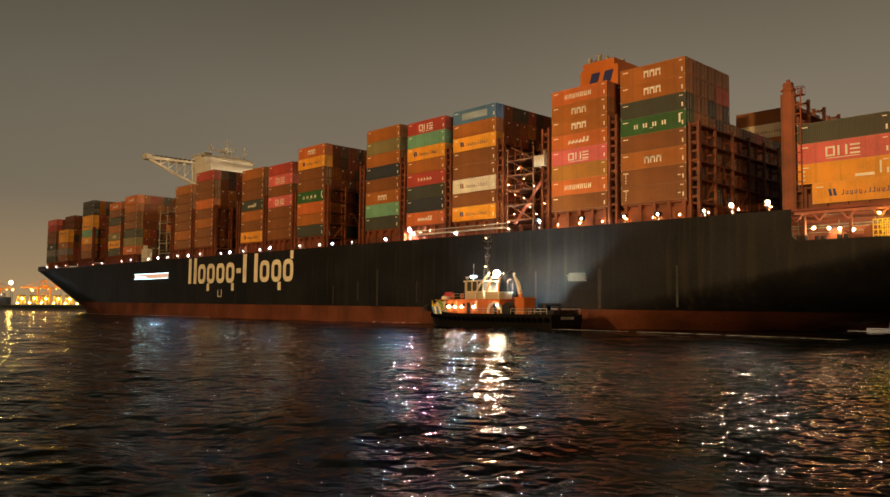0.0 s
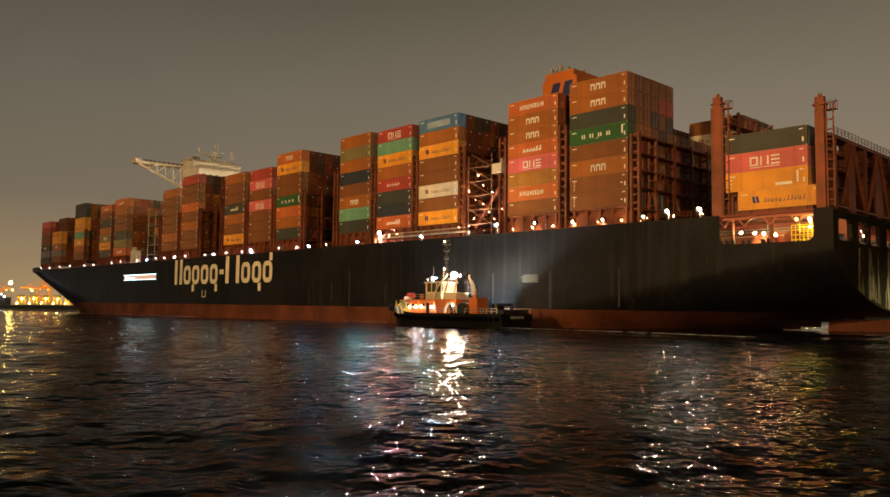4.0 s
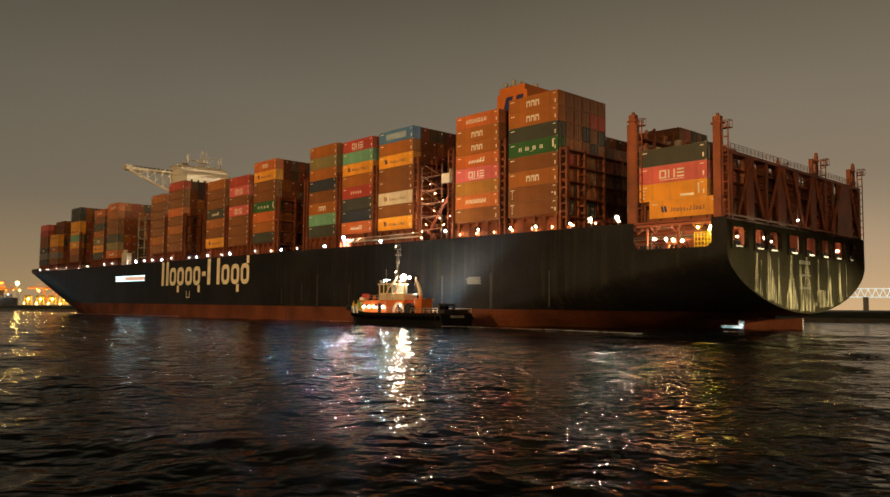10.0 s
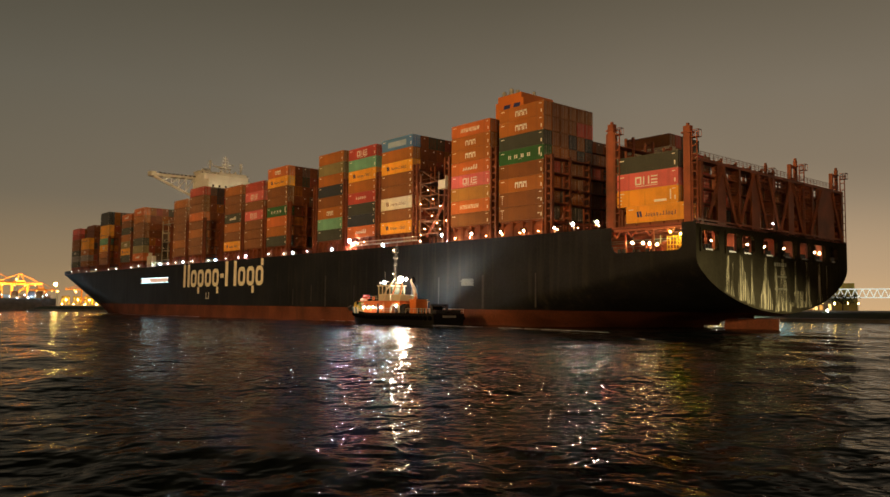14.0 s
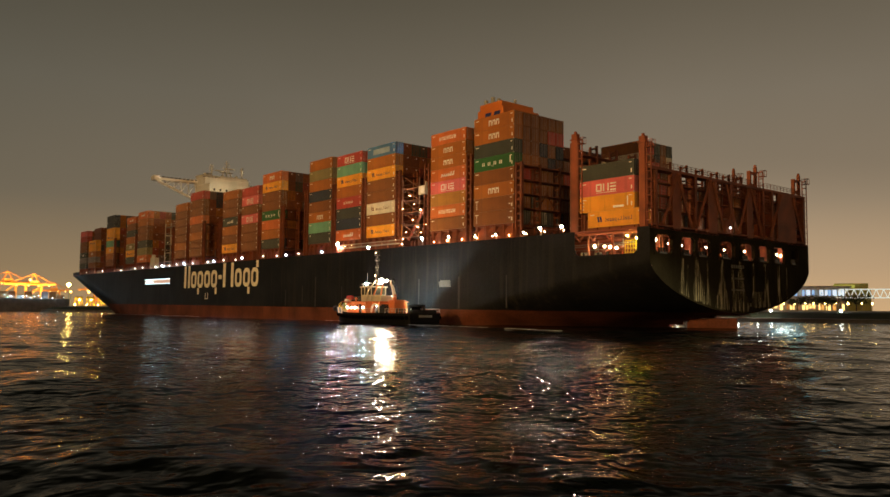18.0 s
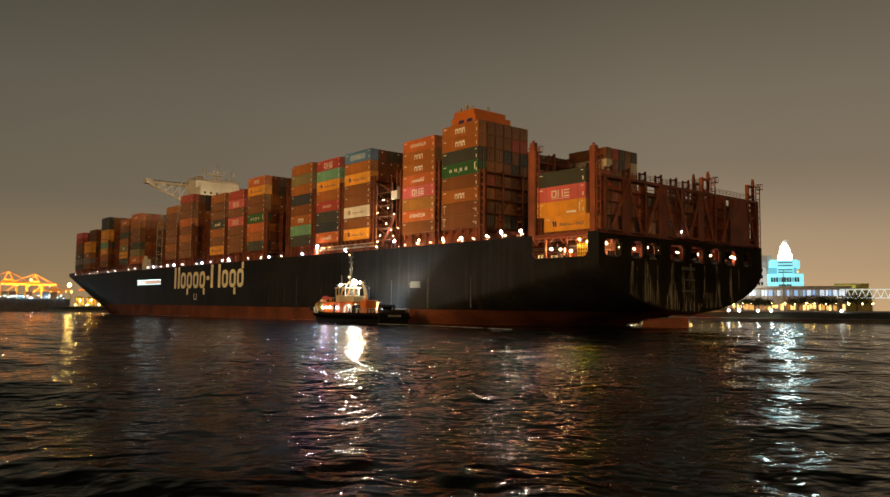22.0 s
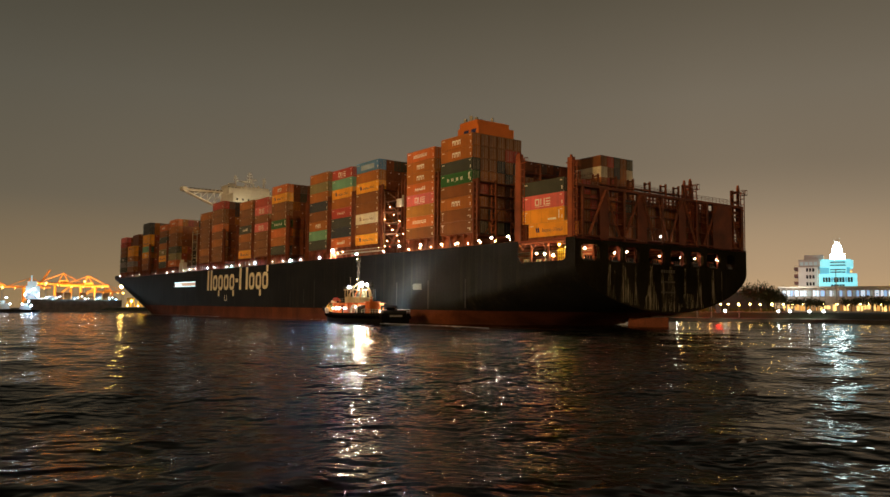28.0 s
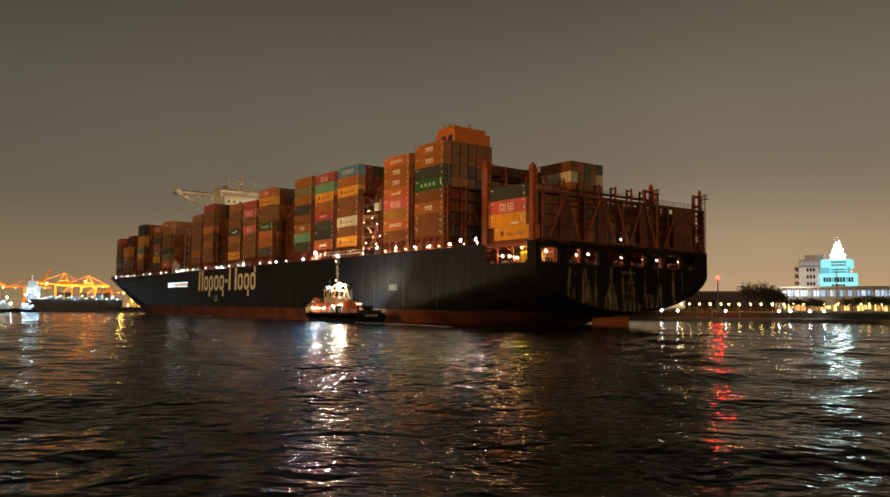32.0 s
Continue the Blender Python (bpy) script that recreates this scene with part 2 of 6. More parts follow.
# ---------- mesh building ----------
class Geo:
    """Collects boxes, bars and strips into one mesh."""
    def __init__(self):
        self.v, self.f, self.s = [], [], []

    def add(self, vs, fs, slot=0):
        k = len(self.v)
        self.v += [tuple(p) for p in vs]
        self.f += [tuple(i + k for i in q) for q in fs]
        self.s += [slot] * len(fs)
        return self

    def box(self, x0, y0, z0, x1, y1, z1, slot=0):
        return self.add([(x0, y0, z0), (x1, y0, z0), (x1, y1, z0), (x0, y1, z0), (x0, y0, z1), (x1, y0, z1), (x1, y1, z1), (x0, y1, z1)],
                        [(0, 3, 2, 1), (4, 5, 6, 7), (0, 1, 5, 4), (1, 2, 6, 5), (2, 3, 7, 6), (3, 0, 4, 7)], slot)

    def bar(self, p, q, r, n=6, r2=None, slot=0):
        p, q = Vector(p), Vector(q)
        d = (q - p).normalized()
        a = d.orthogonal().normalized()
        b = d.cross(a)
        r2 = r if r2 is None else r2
        off = math.pi / 4 if n == 4 else 0
        vs = [c + (a * math.cos(2 * math.pi * i / n + off) + b * math.sin(2 * math.pi * i / n + off)) * rr for c, rr in ((p, r), (q, r2)) for i in range(n)]
        fs = [(i, (i + 1) % n, n + (i + 1) % n, n + i) for i in range(n)] + [tuple(range(n))[::-1], tuple(range(n, 2 * n))]
        return self.add(vs, fs, slot)

    def ball(self, c, r, n=8, m=5, sz=1.0, slot=0):
        vs = [(c[0], c[1], c[2] - r * sz)]
        for j in range(1, m):
            a = math.pi * j / m
            vs += [(c[0] + r * math.sin(a) * math.cos(2 * math.pi * i / n), c[1] + r * math.sin(a) * math.sin(2 * math.pi * i / n), c[2] - r * sz * math.cos(a)) for i in range(n)]
        vs.append((c[0], c[1], c[2] + r * sz))
        fs = [(0, 1 + (i + 1) % n, 1 + i) for i in range(n)]
        for j in range(m - 2):
            o = 1 + j * n
            fs += [(o + i, o + (i + 1) % n, o + n + (i + 1) % n, o + n + i) for i in range(n)]
        o = 1 + (m - 2) * n
        fs += [(o + i, o + (i + 1) % n, len(vs) - 1) for i in range(n)]
        return self.add(vs, fs, slot)

    def prism(self, outline, z0, z1, slot=0):
        n = len(outline)
        vs = [(x, y, z0) for x, y in outline] + [(x, y, z1) for x, y in outline]
        return self.add(vs, [(i, (i + 1) % n, n + (i + 1) % n, n + i) for i in range(n)] + [tuple(range(n))[::-1], tuple(range(n, 2 * n))], slot)

    def mesh(self, name, *mats):
        me = bpy.data.meshes.new(name)
        me.from_pydata(self.v, [], self.f)
        for m in mats:
            me.materials.append(m)
        if len(mats) > 1:
            me.polygons.foreach_set("material_index", self.s)
        me.update()
        return me


def smooth(ob):
    ob.data.polygons.foreach_set("use_smooth", [True] * len(ob.data.polygons))
    return ob


def part(name, geo, material, parent, label="", at=None):
    mats = material if isinstance(material, (list, tuple)) else (material,)
    ob = new(name, geo.mesh(name, *mats) if isinstance(geo, Geo) else geo)
    ob.parent = parent
    if at is not None:
        ob.matrix_basis = at
    return tagged(ob, label)


RIDERS = []   # (thing, pose in the ship's space) of all that rides on the ship


def thing(name, label, category, group="", kind=""):
    return tagged(new(name), label, category, group, kind)


# ---------- container ship ----------
ship = thing("container_ship", "large black-hulled container ship under way at night, red below", "ship")
RIDERS.append((ship, Matrix()))
DECK_Z = 17.7
STBD = 27.35 / 29.25      # the hull is drawn about a line that lies off its middle


def breadth(x, z):
    """Half the hull's breadth at a station and a height."""
    s = max(0.0, min(1.0, (z + 2) / (DECK_Z + 2)))
    b = 29.25
    x0, tip, p = 262 + 86 * s ** 1.15, 383 + 23 * s ** 1.3, 1.5 + 1.5 * s
    if x > x0:
        u = min(1.0, (x - x0) / (tip - x0))
        b *= max(0.0, 1 - u ** p)
    if x < 62:      # the run towards the stern
        u = min(1.0, 1 - (x + 1) / 63)
        low, flat = max(-9.4, 2.95 - 12.35 * ((x + 1) / 50) ** 1.6), -1 + 13 * u ** 0.85
        if z < low:
            return 0.0
        if z < flat:
            b *= max(0.0, 1 - ((flat - z) / (flat - low)) ** 1.667) ** 0.556
    return b


xs = [-1, 1.6, 5, 8.5, 12, 15.5, 18.5] + [22 + 4 * i for i in range(10)] + [62 + 8 * i for i in range(24)] + [252 + 5 * i for i in range(26)] + [380 + 2.2 * i for i in range(12)] + [406]
zs = [-2, -1, 0, 0.5, 1, 1.5, 2, 2.5, 3.05, 3.5, 4, 4.5, 5, 5.5, 6, 6.5, 7, 7.5, 8, 8.5, 9, 9.5, 10, 11, 12, 13.2, 15, 16.9, DECK_Z]


def hull_rows(z_lo, z_hi, hole=False):
    g = Geo()
    rows = [z for z in zs if z_lo - 1e-6 <= z <= z_hi + 1e-6]
    for side in (1, -1):
        vs = [(x if x < 405 else 383 + 23 * max(0, (z + 2) / (DECK_Z + 2)) ** 1.3, side * breadth(x, z) * (1 if side > 0 else STBD), z) for x in xs for z in rows]
        n, fs = len(rows), []
        for i in range(len(xs) - 1):
            for j in range(n - 1):
                if hole and 13.1 < rows[j] and 1.5 < xs[i] < 15 and side == 1:
                    continue
                q = (i * n + j, (i + 1) * n + j, (i + 1) * n + j + 1, i * n + j + 1)
                if max(abs(vs[k][1]) for k in q) < 0.01:
                    continue
                fs.append(q if side == -1 else q[::-1])
        g.add(vs, fs)
    return g


hull = part("hull", hull_rows(3.05, DECK_Z, True), HULL, ship, "black painted steel hull side")
smooth(hull)
smooth(part("boot_top", hull_rows(-2, 3.05), BOOT, ship, "worn red-brown antifouling band at the waterline"))

# transom with its mooring openings
OPENINGS = [(27.7, 22.6), (20.1, 15.7), (15.1, 10.7), (7.7, 2.4), (0.6, -4.8), (-6.2, -10.8), (-12.0, -17.2), (-19.4, -22.6)]
g = Geo()
ys = sorted({29.25, -27.35, 29.1, -27.2, 28.6, -26.7, *[v for o in OPENINGS for v in o], *[-26 + 2 * i for i in range(28)]})
tz = [z for z in zs if z >= 2] + [16.5]
tz = sorted(set(tz))


def transom_low(y):
    u = min(1.0, abs(y) / (29.25 if y > 0 else 27.35))
    return 12 - 9.05 * max(0.0, 1 - u ** 1.8) ** 0.6


for i in range(len(ys) - 1):
    for j in range(len(tz) - 1):
        y0, y1, z0, z1 = ys[i], ys[i + 1], tz[j], tz[j + 1]
        if z1 <= min(transom_low(y0), transom_low(y1)):
            continue
        if 13.1 < z0 < 16.4 and any(b - 0.01 <= y0 and y1 <= a + 0.01 for a, b in OPENINGS):
            continue
        q = [(-1, y0, max(z0, transom_low(y0))), (-1, y1, max(z0, transom_low(y1))), (-1, y1, max(z1, transom_low(y1))), (-1, y0, max(z1, transom_low(y0)))]
        g.add(q, [(0, 3, 2, 1)])
transom = part("transom", g, TRANSOM, ship, "flat black stern plate with pale run-off stains")
for a, b in OPENINGS:      # rounded steel rims of the openings
    g = Geo()
    w = 0.28
    g.box(-1.12, b, 13.2 - w, -0.4, a, 13.2).box(-1.12, b, 16.5, -0.4, a, 16.5 + w).box(-1.12, a, 13.2 - w, -0.4, a + w, 16.5 + w).box(-1.12, b - w, 13.2 - w, -0.4, b, 16.5 + w)
    for y, s in ((a, -1), (b, 1)):
        for z, r in ((16.5, -1), (13.2, 1)):
            g.add([(-1.05, y, z), (-1.05, y + s * 0.7, z), (-1.05, y, z + r * 0.7), (-0.5, y, z), (-0.5, y + s * 0.7, z), (-0.5, y, z + r * 0.7)],
                  [(0, 1, 2), (3, 5, 4), (1, 4, 5, 2), (0, 3, 4, 1), (0, 2, 5, 3)])
    part("mooring_opening_rim", g, TRANSOM, transom)
for a, b in OPENINGS:      # roller shapes for winch silhouettes in the openings, the shade put into their colour
    m = (a + b) / 2
    lead = part("winch_silhouette", Geo().box(-0.9, m - 1.1, 13.2, -0.1, m + 1.1, 13.5), DARK, transom, "dark silhouette of winch gear in the opening")
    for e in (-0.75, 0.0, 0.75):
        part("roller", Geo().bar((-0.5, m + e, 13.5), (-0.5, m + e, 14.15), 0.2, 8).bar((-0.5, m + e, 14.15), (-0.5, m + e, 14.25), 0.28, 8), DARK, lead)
for a, b in OPENINGS:      # pale web frames beside each opening
    part("web_frame", Geo().box(0.6, a - 1.3, 12.9, 0.9, a - 0.4, 16.9).box(0.9, a - 1.0, 12.9, 2.2, a - 0.9, 16.9), MOOR, ship)
rnd = random.Random(4)
for y, y2, w, w2, top, low in ((19.6, 19.9, 0.7, 1.5, 12.6, 4.9), (18.2, 18.4, 0.3, 0.8, 11.5, 5.6), (15.4, 14.4, 0.8, 5.0, 12.9, 3.9), (11.9, 11.6, 0.4, 1.1, 12.4, 4.4),
                               (6.8, 6.9, 0.8, 4.4, 12.9, 3.4), (3.4, 3.0, 0.4, 1.4, 12.2, 3.3), (0.5, 0.3, 0.9, 5.6, 12.9, 3.2), (-4.4, -4.3, 0.3, 0.8, 12.7, 4.6), (-5.6, -5.7, 3.2, 5.2, 7.2, 4.0),
                               (-8.9, -9.4, 0.8, 3.4, 12.8, 4.0), (-14.2, -14.5, 0.6, 2.0, 12.8, 4.9), (-17.5, -17.6, 0.3, 0.8, 12.4, 6.0)):
    g = Geo()
    for k in range(3):      # strands that widen and part as they run down
        n, f = 12, (k - 1) * 0.3
        left, right = [], []
        for i in range(n + 1):
            q = i / n
            c, hw = y + (y2 - y) * q, (w + (w2 - w) * q ** 1.3) * 0.5
            c += f * hw * 2 + 0.12 * math.sin(5 * q + 2 * k + y)
            hw *= 0.42 + 0.16 * math.sin(9 * q + 3 * k + y)
            z = top - (top - low - rnd.uniform(0, 0.3)) * q
            z = max(z, transom_low(c) + 0.25, transom_low(c + hw) + 0.25, transom_low(c - hw) + 0.25)
            left.append((-1.006 - 0.004 * k, c + hw, z))
            right.append((-1.006 - 0.004 * k, c - hw, z))
        g.add(left + right, [(i, i + 1, n + 2 + i, n + 1 + i) for i in range(n)])
    part("run_off_stain", g, WASH, transom, "pale streaked run-off stain")
for z, hgt, y0, y1, n in ((11.55, 0.65, 3.7, -1.0, 6), (9.45, 0.35, 3.7, -1.0, 8), (7.25, 0.35, 3.7, -1.0, 10)):
    g = Geo()
    for k in range(n):
        a = y0 + (y1 - y0) * k / n
        g.box(-1.03, a + (y1 - y0) / n * 0.72, z, -0.99, a, z + hgt)
    part("stern_writing_bars", g, mat("dull_white_paint", (0.10, 0.095, 0.075), 0.9, spec=0.0), transom)

for x, s in ((1.6, 1), (15.5, -1)):      # rounded corners of the large side opening
    for z, r in ((13.2, 1),):
        g = Geo()
        for k in range(4):
            a0, a1 = math.pi / 2 * k / 4, math.pi / 2 * (k + 1) / 4
            R_ = 1.1
            c = (x + s * R_, z + r * R_)
            p0, p1 = (c[0] - s * R_ * math.cos(a0), c[1] - r * R_ * math.sin(a0)), (c[0] - s * R_ * math.cos(a1), c[1] - r * R_ * math.sin(a1))
            g.add([(x, 29.24, z), (p0[0], 29.24, p0[1]), (p1[0], 29.24, p1[1]), (x, 28.9, z), (p0[0], 28.9, p0[1]), (p1[0], 28.9, p1[1])], [(0, 1, 2), (3, 5, 4), (1, 4, 5, 2)])
        part("side_opening_corner", g, HULL, hull)

# deck plate and the mooring deck under it
g = Geo()
out = [(x, breadth(x, DECK_Z)) for x in xs if x < 405] + [(405.8, 0.2)]
g.prism([(x, y - 0.02) for x, y in out] + [(x, -y * STBD + 0.02) for x, y in out[::-1]], DECK_Z - 0.35, DECK_Z - 0.004)
part("main_deck", g, DECK, ship, "red-painted steel main deck")
g = Geo()
g.box(-0.6, -27.0, 12.6, 34, 28.9, 12.9).box(33.6, -27.0, 12.9, 34, 28.9, 17.3)
g.box(5.0, 17.6, 12.9, 33.6, 17.9, 17.3)
part("mooring_deck", g, MOOR, ship, "lit pink-red mooring deck inside the stern")
for x, y in ((6, 24.5), (11.5, 22), (4, 12), (10, 5), (5, -3), (9, -13), (5, -20)):
    g = Geo()
    g.bar((x, y - 1.2, 14.1), (x, y + 1.2, 14.1), 0.75, 10)
    for e in (-1.25, 1.25):
        g.bar((x, y + e - 0.06, 14.1), (x, y + e + 0.06, 14.1), 1.1, 12)
    g.box(x - 0.9, y - 1.9, 12.9, x + 0.9, y - 1.4, 15).box(x - 0.9, y + 1.4, 12.9, x + 0.9, y + 1.9, 14.6)
    part("mooring_winch", g, STEEL, ship)
for x, y in ((2.5, 20.5), (8.2, 27.5), (15, 26), (24, 26.5), (2.5, -9), (2.5, 8), (2.5, -23)):
    part("deck_pillar", Geo().bar((x, y, 12.9), (x, y, 17.3), 0.25, 8), STEEL, ship)
g = Geo()
for k in range(4):
    g.box(1.9, 27.5, 13.5 + 0.7 * k, 5.4, 27.6, 13.63 + 0.7 * k).box(1.9, 24.5, 13.5 + 0.7 * k, 5.4, 24.6, 13.63 + 0.7 * k)
for k in range(7):
    g.box(1.9 + 0.57 * k, 27.5, 12.9, 2.0 + 0.57 * k, 27.6, 15.7).box(1.9 + 0.57 * k, 24.5, 12.9, 2.0 + 0.57 * k, 24.6, 15.7)
for x in (4.2, 8.2, 12.0, 15.2):
    part("notch_brace", Geo().bar((x - 1.2, 28.3, 17.3), (x, 28.3, 15.9), 0.13, 5).bar((x + 1.2, 28.3, 17.3), (x, 28.3, 15.9), 0.13, 5), MOOR, ship)
part("notch_beam", Geo().box(1.7, 28.2, 16.95, 15.4, 28.6, 17.32), MOOR, ship, "pink-red beam over the mooring deck opening")
part("yellow_stair_rail", g, YELLOW, ship, "yellow rails of a stair on the mooring deck")

for k in range(8):
    y = 26.5 - 7 * k
    part("deck_beam", Geo().box(0, y - 0.15, 16.95, 33.5, y + 0.15, 17.33), STEEL, ship)
for x, y in ((12.5, 25.6), (9.2, 26.4), (14.2, 27.6), (3.2, 16), (3.5, 5), (3.5, -6.5), (3.5, -15.5)):
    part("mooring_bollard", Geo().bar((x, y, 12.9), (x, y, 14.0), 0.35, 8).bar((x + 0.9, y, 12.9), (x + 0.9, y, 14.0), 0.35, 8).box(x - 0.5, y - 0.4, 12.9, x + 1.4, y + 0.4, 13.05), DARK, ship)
g = Geo()
for z, r in ((16.3, 0.12), (15.9, 0.09), (15.2, 0.07)):
    g.bar((5.2, 18.15, z), (33, 18.15, z), r, 6)
for x in (8, 13, 19):
    g.bar((x, 18.2, 12.9), (x, 18.2, 17), 0.1, 6)
part("pipe_run", g, GALV, ship)

# deck edge: bulwark rail, coamings and lamps
for side in (1, -1):
    g = Geo()
    for i in range(2, len(xs) - 2):
        a, b = (xs[i], (1 if side > 0 else -STBD) * (breadth(xs[i], DECK_Z) - 0.15)), (xs[i + 1], (1 if side > 0 else -STBD) * (breadth(xs[i + 1], DECK_Z) - 0.15))
        if xs[i] > 16:
            for z in (0.45, 0.8, 1.1):
                g.bar((*a, DECK_Z + z), (*b, DECK_Z + z), 0.035, 4)
            g.bar((*a, DECK_Z), (*a, DECK_Z + 1.1), 0.05, 4)
            m = ((a[0] + b[0]) / 2, (a[1] + b[1]) / 2)
            g.bar((*m, DECK_Z), (*m, DECK_Z + 1.1), 0.05, 4)
    part("deck_railing", g, STEEL, ship, "rust-red deck-edge railing")

# ---------- cargo bays: aft edge, tiers of the port row from the bottom up (paint, marking) ----------
LEN, WID, BASE = 12.19, 2.44, 20.8
B, R, O, V, M_, G_, N, T, K = "brown", "rust", "orange", "vermilion", "magenta", "green", "navy", "teal", "ochre"
BAYS = [
    (2.4, 29.8, [("orange", "line"), ("orange", "tag"), ("magenta", "three"), ("teal", "")], 4, "stern"),
    (32.0, 44.0, [(B, "dots"), (B, "dots"), (R, "block"), (B, ""), (G_, "wide"), (T, "dash"), (R, "block"), (R, "block")], 8, "split"),
    (47.0, 43.1, [(B, "dash"), (V, "seven"), (K, ""), (M_, "three"), (V, "slant"), (R, "block"), (R, "block"), (V, "seven")], 8, ""),
    (73.3, 44.0, [(O, "line"), (B, ""), ("cream", "brownline"), (B, ""), (B, ""), (O, "line"), (R, ""), ("blue", "pale")], 8, "open"),
    (88.0, 43.9, [(V, "slant"), (N, "dash"), (T, "dash"), ("red", "five"), (R, ""), (O, "line"), ("mint", ""), ("red", "three")], 8, ""),
    (102.9, 44.5, [(T, "dash"), ("mint", ""), (R, "block"), (B, ""), (N, "dash"), (R, ""), ("olive", ""), (R, "")], 8, ""),
    (132.5, 44.4, [(T, ""), (R, ""), (V, ""), (G_, "wide"), (B, ""), (B, ""), (O, "line"), (V, "block")], 8, "open"),
    (147.4, 41.6, [(B, ""), (B, ""), (B, ""), (M_, "three"), (B, ""), (M_, "three"), ("red", "")], 7, ""),
    (162.3, 42.0, [(O, "line"), (B, ""), (R, ""), (T, "slant"), (B, ""), (B, ""), (R, "")], 7, ""),
    (192.1, 44.8, [(B, ""), (B, ""), (R, ""), (B, ""), (V, ""), (B, ""), (B, ""), ("red", "")], 8, "open"),
    (207.0, 41.8, [(B, ""), (R, ""), (B, ""), (B, ""), (B, ""), (B, ""), (R, "")], 7, ""),
    (251.0, 42.6, [(V, "slant"), ("olive", ""), (T, ""), (B, ""), (B, ""), (R, ""), (V, "slant")], 7, "open"),
    (266.3, 41.4, [(T, ""), (O, "line"), ("olive", "block"), (R, ""), (T, ""), (B, ""), (V, "slant")], 7, ""),
    (296.3, 44.6, [(B, ""), (R, ""), (O, "block"), ("mint", ""), (O, "line"), (O, ""), (N, ""), (N, "")], 8, "open"),
    (326.5, 34.6, [(B, ""), ("grey", ""), (R, "block"), (O, ""), (O, "line")], 5, "bow"),
    (342.8, 40.2, [(T, ""), ("grey", ""), (T, "block"), (B, ""), (B, ""), ("red", ""), (M_, "")], 7, "bow"),
]


def container_mesh():
    """A 40 ft box: posts, rails, corrugated port side, doors with lock rods on the aft end."""
    g = Geo()
    h = 2.9
    g.box(0.06, -WID + 0.05, 0.1, LEN - 0.05, -0.06, h - 0.05)
    for x in (0.0, LEN - 0.2):
        for y in (-WID, -0.18):
            g.box(x, y, 0, x + 0.2, y + 0.18, h)
    for z in (0.0, h - 0.14):
        g.box(0.2, -0.10, z, LEN - 0.2, 0, z + 0.14)
        g.box(0.2, -WID, z, LEN - 0.2, -WID + 0.1, z + 0.14)
        g.box(0, -WID + 0.18, z, 0.12, -0.18, z + 0.14)
    n = 40
    step = (LEN - 0.4) / n
    vs, fs = [], []
    for i in range(n):
        x = 0.2 + i * step
        for dx, dy in ((0, -0.06), (0.25, -0.06), (0.37, -0.015), (0.87, -0.015)):
            vs += [(x + dx * step, dy, 0.14), (x + dx * step, dy, h - 0.14)]
    vs += [(LEN - 0.2, -0.06, 0.14), (LEN - 0.2, -0.06, h - 0.14)]
    fs = [(2 * i, 2 * i + 1, 2 * i + 3, 2 * i + 2) for i in range(4 * n)]
    g.add(vs, fs)
    for y in (-2.0, -1.55, -0.9, -0.45):
        g.bar((-0.02, y, 0.15), (-0.02, y, h - 0.15), 0.03, 4, slot=1)
    for x in (0.0, LEN - 0.17):
        for z in (0.0, h - 0.12):
            g.box(x, -0.1, z, x + 0.17, 0.012, z + 0.12, slot=1)
    return g.mesh("shipping_container", PAINT["brown"], GALV)


